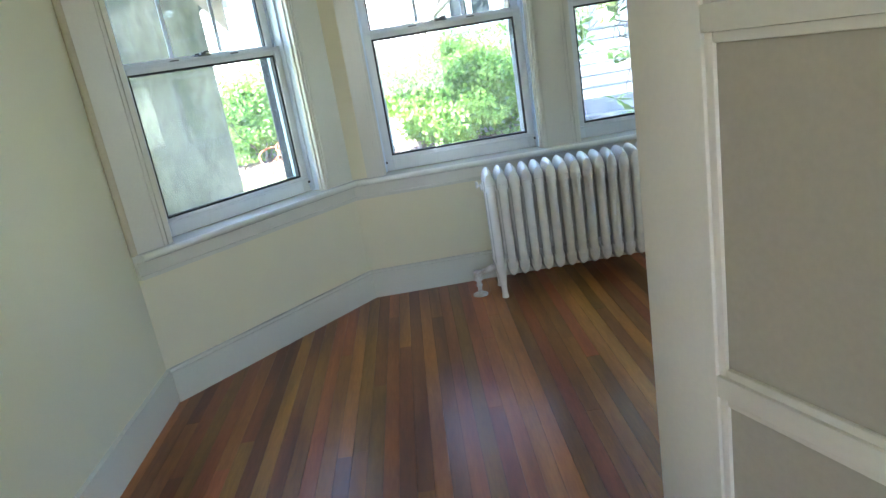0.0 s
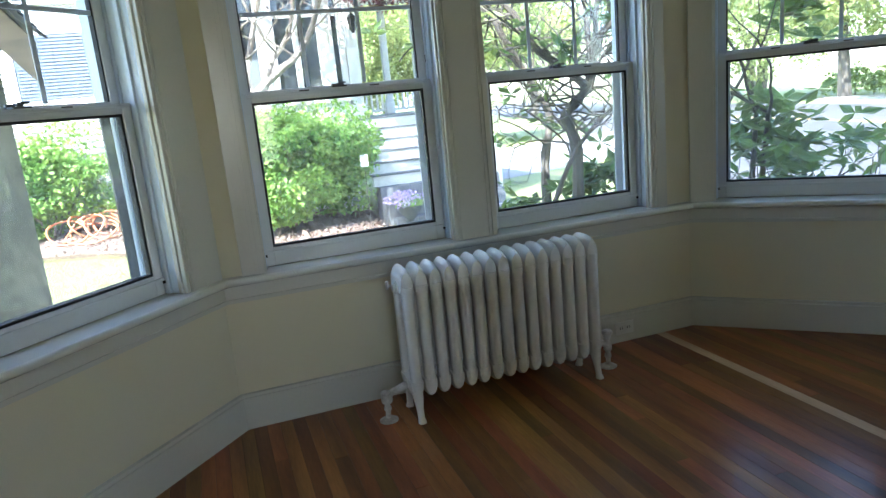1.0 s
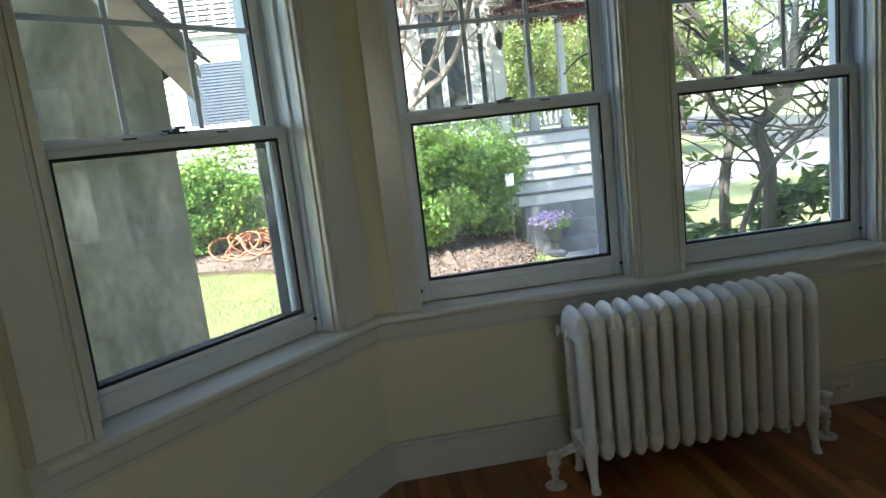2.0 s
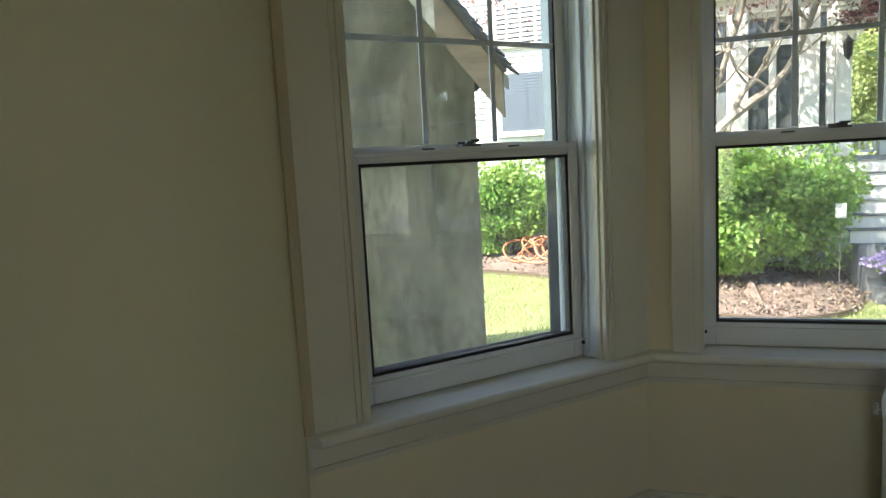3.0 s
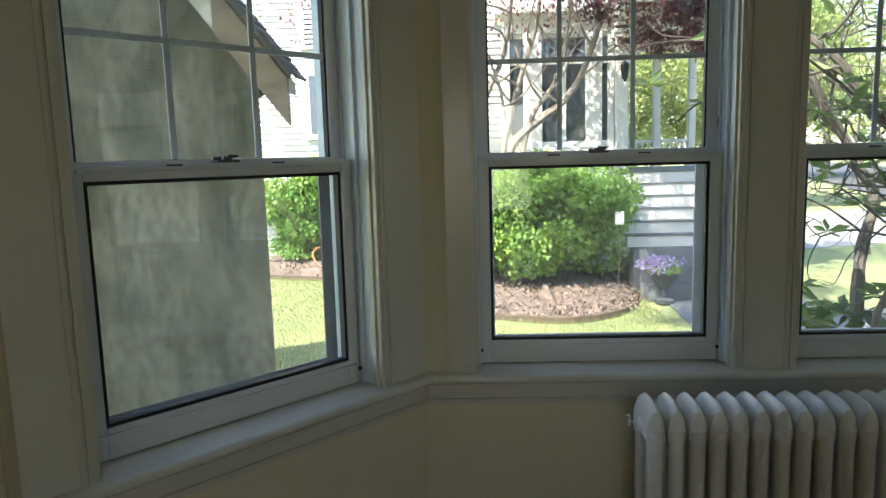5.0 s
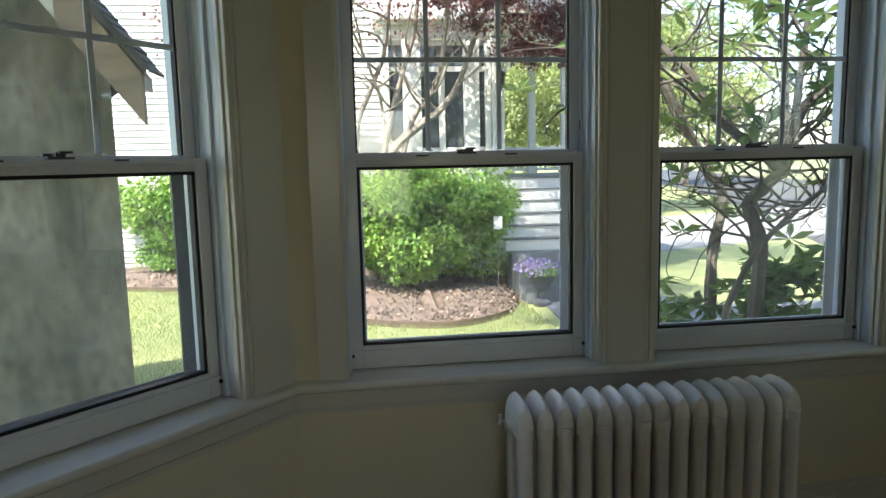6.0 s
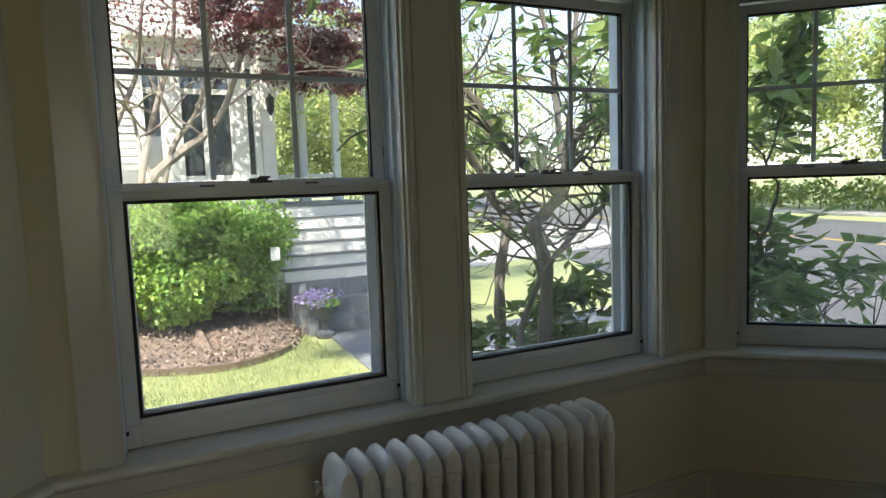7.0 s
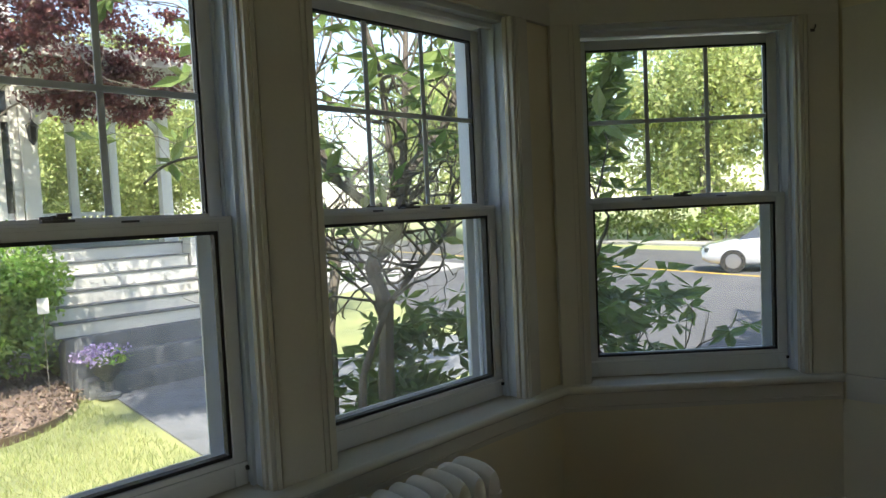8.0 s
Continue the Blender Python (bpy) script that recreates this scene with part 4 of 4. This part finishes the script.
shrub("green_bush", "bright green bush behind the hose", (-3.9, 14.05, GROUND + 0.30), (1.5, 0.5, 0.95), 19000, 0.095, 46, lumps=40)
sign = thing("bed_sign", "small white sign at the edge of the bush", "sign", pose(1.05, 10.9, 0))
part("board", boxes((-0.06, 0.06, -0.006, 0.006, 0.50, 0.68), bevel=0.003), SIGNM, sign)
part("stake", boxes((-0.004, 0.004, 0.006, 0.012, GROUND, 0.60)), DBARK, sign)

# red maple: several pale stems and a dark red crown
maple = thing("red_maple", "red-leaved maple with several pale bare stems", "tree", pose(-0.35, 12.2, GROUND + 0.2))
rng = np.random.default_rng(52)
bm, tips, nodes = bmesh.new(), [], []
for pts, r in (([(0.0, 0, 0), (0.02, -0.1, 1.2), (-0.01, -0.3, 1.99), (0.46, -0.3, 2.44), (0.73, -0.3, 2.63), (1.04, -0.3, 3.04), (1.36, -0.4, 3.9), (1.7, -0.8, 4.6)], 0.085),
               ([(-0.05, 0.1, 0), (-0.15, 0, 1.2), (-0.12, -0.3, 1.99), (0.03, -0.3, 2.65), (0.19, -0.3, 3.19), (0.38, -0.4, 3.81), (0.45, -0.7, 4.6)], 0.065),
               ([(-0.2, 0.1, 0), (-0.5, -0.1, 1.3), (-0.52, -0.3, 2.35), (-0.29, -0.3, 2.96), (-0.07, -0.3, 3.5), (0.03, -0.6, 4.3)], 0.06),
               ([(0.1, 0.1, 0), (0.12, -0.2, 1.4), (0.20, -0.3, 2.14), (0.37, -0.3, 2.58), (0.56, -0.3, 2.81), (0.74, -0.3, 3.18), (0.87, -0.4, 3.98), (0.9, -1.0, 4.7)], 0.055),
               ([(-0.3, 0.0, 0), (-0.8, -0.2, 1.6), (-1.1, -0.4, 2.6), (-1.5, -0.7, 3.5), (-2.0, -1.0, 4.3)], 0.055),
               ([(0.0, -0.1, 0), (0.25, -0.3, 1.6), (-0.05, -0.3, 2.25), (-0.2, -0.3, 3.0), (-0.6, -0.6, 3.9)], 0.04)):
    fine = smooth_line([Vector(p) for p in pts], 4)
    tube(bm, fine, [r * (1 - 0.65 * i / len(fine)) for i in range(len(fine))], 8)
    for i, p in enumerate(fine):
        if p.z > 2.6 and i % 2 == 0:
            limb(bm, p, (rng.normal() * 0.8, -0.3 + rng.normal() * 0.7, rng.uniform(0.1, 0.7)), 0.75, 0.02, 2, rng, tips, 0.2, 2, 0.03, 5, 0.7, 4, nodes)
# Long overhead limbs added to carry the shading leaf clumps.
for pts in ([(0.87, -0.4, 3.98), (0.7, -2.0, 4.75), (0.3, -4.0, 5.05), (0.0, -6.0, 5.0)], [(-0.6, -0.6, 3.9), (-1.1, -2.0, 4.9), (-1.9, -3.9, 5.45)]):
    tube(bm, smooth_line([Vector(p) for p in pts], 4), [0.04 * (1 - 0.7 * i / (4 * len(pts) - 4)) for i in range(4 * len(pts) - 3)], 6)
part("trunk", bm, BARK, maple, "pale multi-stemmed trunk")
spots = []
for p, d in tips + nodes:
    if p.z > 3.75:
        for _ in range(6):
            spots.append(p + Vector(rng.normal(size=3)) * Vector((0.22, 0.22, 0.10)).length * 0.6)
# Mostly unseen clumps, added overhead to shade path, steps, bush and lawn.
shade_clumps = np.concatenate([cloud(7500, (0.9, -1.9, 5.45), (3.3, 2.8, 0.85), 53, 44, hollow=0.2, size=(0.14, 0.30)), cloud(17000, (0.2, -4.3, 5.05), (2.1, 1.9, 0.45), 56, 30, hollow=0.2),
                        cloud(11000, (3.7, -1.4, 6.7), (2.4, 2.2, 0.7), 58, 40, hollow=0.1), cloud(8000, (0.0, -5.8, 5.0), (1.25, 0.8, 0.35), 61, 16, hollow=0.2), cloud(4200, (-1.9, -3.7, 5.45), (1.75, 1.25, 0.40), 59, 12, hollow=0.1, size=(0.20, 0.36))])
low = np.concatenate([cloud(11000, (1.9, -1.0, 4.25), (2.2, 1.1, 0.75), 54, 46, hollow=0.0, size=(0.10, 0.26)), cloud(8000, (2.5, -0.8, 3.60), (1.3, 0.6, 0.62), 57, 30, hollow=0.0, size=(0.10, 0.26)),
                      cloud(1500, (-1.9, -0.6, 4.35), (1.0, 0.6, 0.30), 60, 12, hollow=0.0)])
leaves("crown", np.concatenate([np.array([tuple(s) for s in spots]), shade_clumps, low]), 0.066, L_MAPLE, maple, "dark red leaves, with unseen clumps added for shade", seed=55)

# rhododendron in front of the bay
rhodo = thing("rhododendron", "tall rhododendron with bare twisting trunks by the window", "tree", pose(1.25, 5.2, GROUND))
rng = np.random.default_rng(63)
bm, tips, nodes = bmesh.new(), [], []
HERE = Vector((1.25, 5.2, GROUND))
stems = (([(0.79, 4.95, 1.86), (0.55, 4.92, 1.80), (0.30, 4.90, 1.74), (0.10, 4.90, 1.70), (0.02, 4.98, 1.62)], 0.011),
         ([(0.62, 5.0, 2.05), (0.40, 4.92, 2.10), (0.18, 4.86, 2.04)], 0.009),
         ([(1.28, 5.05, -0.6), (1.22, 5.0, 0.4), (1.20, 4.95, 0.95), (1.13, 4.95, 1.18), (1.21, 4.95, 1.27), (1.31, 4.95, 1.37), (1.35, 4.95, 1.51), (1.43, 4.95, 1.7), (1.68, 4.95, 1.91), (1.95, 5.0, 2.3)], 0.055),
         ([(1.28, 5.6, -0.6), (1.29, 5.6, 0.5), (1.30, 5.6, 0.86), (1.36, 5.6, 1.17), (1.25, 5.6, 1.35), (1.18, 5.6, 1.5), (0.95, 5.6, 1.9), (0.8, 5.7, 2.5)], 0.05),
         ([(0.95, 4.95, -0.6), (0.98, 4.9, 0.5), (1.02, 4.9, 0.70), (1.17, 4.9, 0.96), (1.34, 4.9, 1.12), (1.46, 4.9, 1.21), (1.62, 4.9, 1.34), (1.8, 5.0, 1.6)], 0.026),
         ([(1.31, 4.95, 1.36), (1.11, 4.95, 1.51), (0.92, 4.95, 1.65), (0.79, 4.95, 1.86), (0.62, 5.0, 2.05), (0.45, 5.1, 2.5)], 0.036),
         ([(1.40, 5.05, 1.54), (1.39, 5.1, 2.07), (1.36, 5.1, 2.25), (1.25, 5.2, 2.8)], 0.026),
         ([(1.40, 5.0, 1.55), (1.45, 5.0, 2.05), (1.47, 5.0, 2.25), (1.6, 5.1, 2.8)], 0.026))
for pts, r in stems:
    pts = [Vector(p) - HERE for p in pts]
    fine = smooth_line(pts, 4)
    tube(bm, fine, [r * 0.82 * (1 - 0.5 * i / len(fine)) * (1 + 0.12 * math.sin(i * 1.7)) for i in range(len(fine))], 8)
    for i, p in enumerate(fine):
        if p.z > 1.5 and r > 0.02:
            limb(bm, p, (rng.normal() * 0.9, 0.15 + rng.normal() * 0.5, rng.uniform(-0.1, 0.8)), 0.5, 0.009, 2, rng, tips, 0.28, 2, 0.05, 5, 0.72, 5, nodes, HERE)
part("trunk", bm, DBARK, rhodo, "twisting grey-brown trunks and twigs")


def whorls(spots, per, rng):
    p, a = [], []
    for s in spots:
        up = Vector(rng.normal(size=3)) * 0.35 + Vector((0, 0, 1))
        side = up.orthogonal().normalized()
        other = up.cross(side).normalized()
        for k in range(per):
            t = 2 * math.pi * (k + rng.random() * 0.5) / per
            p.append(tuple(s)), a.append(tuple(side * math.cos(t) + other * math.sin(t) + up.normalized() * 0.15))
    return p, a


spots = [p for p, d in tips if rng.random() < 0.30 and house_gap(p + HERE) > 0.25]
low = [q for q in cloud(170, (0.42, -0.15, 1.15), (0.66, 0.5, 0.50), 64, 10, hollow=0.2) if house_gap(Vector(q) + HERE) > 0.3]
for q in ((0.10, 4.9, 1.70), (0.18, 4.86, 2.04)):
    spots.append(Vector(q) - HERE)
p, a = whorls(spots, 7, rng)
# The last cloud is an unseen canopy, added to shade the lawn.
low = low + list(cloud(70, (-0.05, -0.05, 1.0), (0.7, 0.4, 0.32), 72, 9, hollow=0.1)) + list(cloud(330, (1.0, 1.6, 3.9), (1.9, 1.1, 0.6), 69, 20, hollow=0.1))
p2, a2 = whorls([Vector(q) for q in low], 7, rng)
leaves("crown", p + p2, 0.125, L_RHODO, rhodo, "long dark glossy leaves in whorls, with an unseen canopy added for shade", "long", 0.15, 65, a + a2)

rhodo2 = thing("rhododendron", "low rhododendron with dark leaves under the east window", "bush", pose(2.75, 4.55, GROUND))
bm, tips, nodes = bmesh.new(), [], []
EAST = Vector((2.75, 4.55, GROUND))
for k in range(9):
    a = 2 * math.pi * k / 9
    limb(bm, (0.1 * math.cos(a), 0.1 * math.sin(a), 0), (0.45 * math.cos(a), 0.45 * math.sin(a), 1.3), 0.85, 0.02, 3, rng, tips, 0.2, 2, 0.08, 5, 0.6, 4, nodes, EAST)
for k in range(3):
    limb(bm, (-0.25 - 0.1 * k, 0.15, 0), (-0.02, 0.12, 1.5), 1.7, 0.03, 3, rng, tips, 0.10, 2, 0.10, 5, 0.5, 6, nodes, EAST)
part("stems", bm, DBARK, rhodo2)
spots = [q for q, d in tips if rng.random() < 0.5]
spots += [Vector(q) for q in cloud(40, (-0.05, -0.2, 1.3), (0.5, 0.62, 0.55), 67, 12, hollow=0.2)]
spots += [Vector(q) for q in cloud(48, (-0.30, -0.05, 1.62), (0.34, 0.30, 0.42), 73, 8, hollow=0.2)]
spots += [Vector(q) for q in cloud(75, (0.0, 0.02, 2.62), (0.30, 0.32, 0.58), 68, 9, hollow=0.2)]
p, a = whorls([q for q in spots if house_gap(q + EAST) > 0.25], 6, rng)
leaves("crown", p, 0.165, L_RHODO, rhodo2, "long dark leaves in whorls", "long", 0.15, 66, a)


# car parked by the street
car = thing("car", "silver-white hatchback car parked on the street", "car", pose(18.68, 8.95, GROUND + 0.012, 0, 0, 118))
PAINT = material("silver_car_paint", (0.62, 0.64, 0.68), 0.22, gain=0.03, metal=0.3, coat=0.6, bump=0)
TYRE = material("black_tyre", (0.02, 0.02, 0.02), 0.8)
RIM = material("alloy_rim", (0.5, 0.5, 0.52), 0.3, metal=0.9)
body = [(x, z0, z1, w) for x, z0, z1, w in ((-2.10, 0.42, 0.72, 0.70), (-2.02, 0.28, 0.92, 0.80), (-1.2, 0.22, 0.98, 0.86), (0.4, 0.20, 0.95, 0.87), (1.2, 0.22, 0.88, 0.85), (1.85, 0.26, 0.74, 0.78), (2.08, 0.36, 0.58, 0.62))]
bm = bmesh.new()
loft(bm, [[(x, -w, z0 + 0.08), (x, -w * 0.9, z0), (x, w * 0.9, z0), (x, w, z0 + 0.08), (x, w, z1 - 0.12), (x, w * 0.88, z1), (x, -w * 0.88, z1), (x, -w, z1 - 0.12)] for x, z0, z1, w in body])
part("body", bm, PAINT, car, smooth=50)
bm = bmesh.new()
loft(bm, [[(x, -w, z0), (x, w, z0), (x, w * 0.86, z1), (x, -w * 0.86, z1)] for x, z0, z1, w in ((-1.95, 0.90, 0.95, 0.74), (-1.55, 0.93, 1.40, 0.72), (-0.5, 0.93, 1.50, 0.74), (0.35, 0.93, 1.42, 0.73), (1.15, 0.86, 0.90, 0.72))])
part("windows", bm, PANE, car, "dark car windows", smooth=50)
bm = bmesh.new()
loft(bm, [[(x, -0.63, z), (x, 0.63, z), (x, 0.58, z + 0.035), (x, -0.58, z + 0.035)] for x, z in ((-1.6, 1.40), (-0.5, 1.495), (0.40, 1.41))])
for x, zt in ((-1.05, 1.44), (-0.15, 1.47)):
    for s in (-1, 1):
        box(bm, x - 0.04, x + 0.04, *sorted((s * 0.62, s * 0.76)), 0.93, zt)
part("roof", bm, PAINT, car)
for x in (-1.30, 1.32):
    for s in (-1, 1):
        bm = bmesh.new()
        tube(bm, [(x, s * 0.68, 0.32), (x, s * 0.90, 0.32)], 0.32, 20)
        wheel = part("wheel", bm, TYRE, car)
        bm = bmesh.new()
        tube(bm, [(x, s * 0.88, 0.32), (x, s * 0.912, 0.32)], [0.215, 0.19], 16)
        part("rim", bm, RIM, wheel)
for s in (-1, 1):
    part("headlight", boxes((1.80, 2.02, *sorted((s * 0.42, s * 0.70)), 0.56, 0.68), bevel=0.02), PANE, car)

# street trees and hedges beyond
def tree(name, label, at, height, spread, count, size, seed, mat=L_TREE):
    ob = thing(name, label, "tree", pose(*at), "street trees")
    rng = np.random.default_rng(seed)
    bm, tips, nodes = bmesh.new(), [], []
    limb(bm, (0, 0, 0), (0, 0, 1), height * 0.35, height * 0.028, 4, rng, tips, 0.07, 3, 0.06, 7, 0.72, 4, nodes)
    part("trunk", bm, DBARK, ob)
    pts = cloud(count, (0, 0, height * 0.55), (spread, spread, height * 0.46), seed, 70, hollow=0.65, reach=(0.3, 0.95), size=(0.13, 0.30))
    leaves("crown", pts, size, mat, ob, seed=seed)
    return ob


# The last tree is out of direct view, added to dim the east windows.
for k, (x, y, h, s, c) in enumerate(((32, 17, 12, 7, 30000), (35, 8, 13, 7, 30000), (32, 29, 13, 7, 22000), (39, 0, 13, 7, 8000), (24, 50, 13, 8, 9000), (9, 44, 13, 8, 9000), (-3, 44, 13, 9, 5000), (9, 27, 9, 4.5, 60000), (42, 46, 14, 9, 8000), (45, 22, 15, 9, 9000), (35, 38, 14, 7, 20000), (3.5, 26, 8, 3.6, 52000), (6.8, 0.2, 8, 2.5, 14000))):
    tree("street_tree", "leafy green tree in bright sunlight across the street", (x, y, GROUND), h, s, c, 0.15 if c in (60000, 52000) else 0.29 if c > 12000 else 0.45, 70 + k)


def hedge(plan, h, count, seed):
    ob = thing("hedge", "clipped yellow-green hedge across the street", "hedge", group="hedges")
    rng = np.random.default_rng(seed)
    a, b = Vector(plan[0]), Vector(plan[1])
    pts = []
    for _ in range(count):
        f = rng.random()
        q = a.lerp(b, f)
        t = rng.uniform(0, math.pi)
        pts.append((q.x + 0.8 * math.cos(t) * rng.uniform(0.7, 1), q.y + rng.normal() * 0.1, GROUND + h * (0.15 + 0.85 * math.sin(t) ** 0.6) * rng.uniform(0.5, 1) * (0.85 + 0.15 * math.sin(q.y * 2.1))))
    leaves("crown", pts, 0.26, L_HEDGE, ob, seed=seed)
    bm = bmesh.new()
    for k in range(12):
        q = a.lerp(b, (k + 0.5) / 12)
        tube(bm, [(q.x, q.y, GROUND), (q.x + 0.1, q.y, GROUND + h * 0.7)], [0.04, 0.02], 5)
    tagged(part("stems", bm, DBARK, ob), kind="stuff")


hedge(((28.3, -2), (29.5, 14)), 1.7, 4500, 91)
hedge(((30.0, 14.5), (35.5, 33)), 1.8, 4500, 92)


# ---------------------------------------------------------------- floor planks
bm = slab(bmesh.new(), [(LEFT_X, -3.2), (RIGHT_X, -3.2), corner("R", "E", FACE), corner("C", "R", FACE), corner("L", "C", FACE), corner("W", "L", FACE)], -0.12, -0.0025)
floor = solid("floor", bm, JOINT, "varnished reddish-brown narrow plank floor", "floor", "structure", None)
ROWW = 0.0572
rng = np.random.default_rng(101)


def far_end(x):
    """Where a row of planks meets the bay."""
    ys = []
    for key in "LCR":
        p, u = wall_line(key, FACE + 0.006)
        if abs(u.x) > 1e-6:
            ys.append(p.y + (x - p.x) / u.x * u.y)
    return min(ys)


x = LEFT_X + 0.002
while x < RIGHT_X - 0.01:
    x1 = min(x + ROWW, RIGHT_X - 0.001)
    ends = (far_end(x + 0.0005), far_end(x1 - 0.0005))
    y = -3.2
    cuts = [y]
    while cuts[-1] < min(ends) - 1.0:
        cuts.append(cuts[-1] + rng.uniform(0.9, 3.2))
    cuts = [c for c in cuts if c < min(ends) - 0.35]
    for i, c in enumerate(cuts):
        last = i == len(cuts) - 1
        bm = bmesh.new()
        x0, xe, g = x + 0.0006, x1 - 0.0006, 0.0008
        ya, yb = (ends[0], ends[1]) if last else (cuts[i + 1] - g, cuts[i + 1] - g)
        h = rng.uniform(-0.0005, 0.0003)
        slab(bm, [(x0, c), (xe, c), (xe, yb), (x0, ya)], -0.0024, h)
        part("plank", bm, PALE if 0.985 < x < 1.045 else PLANK, floor, smooth=None)
    x = x1
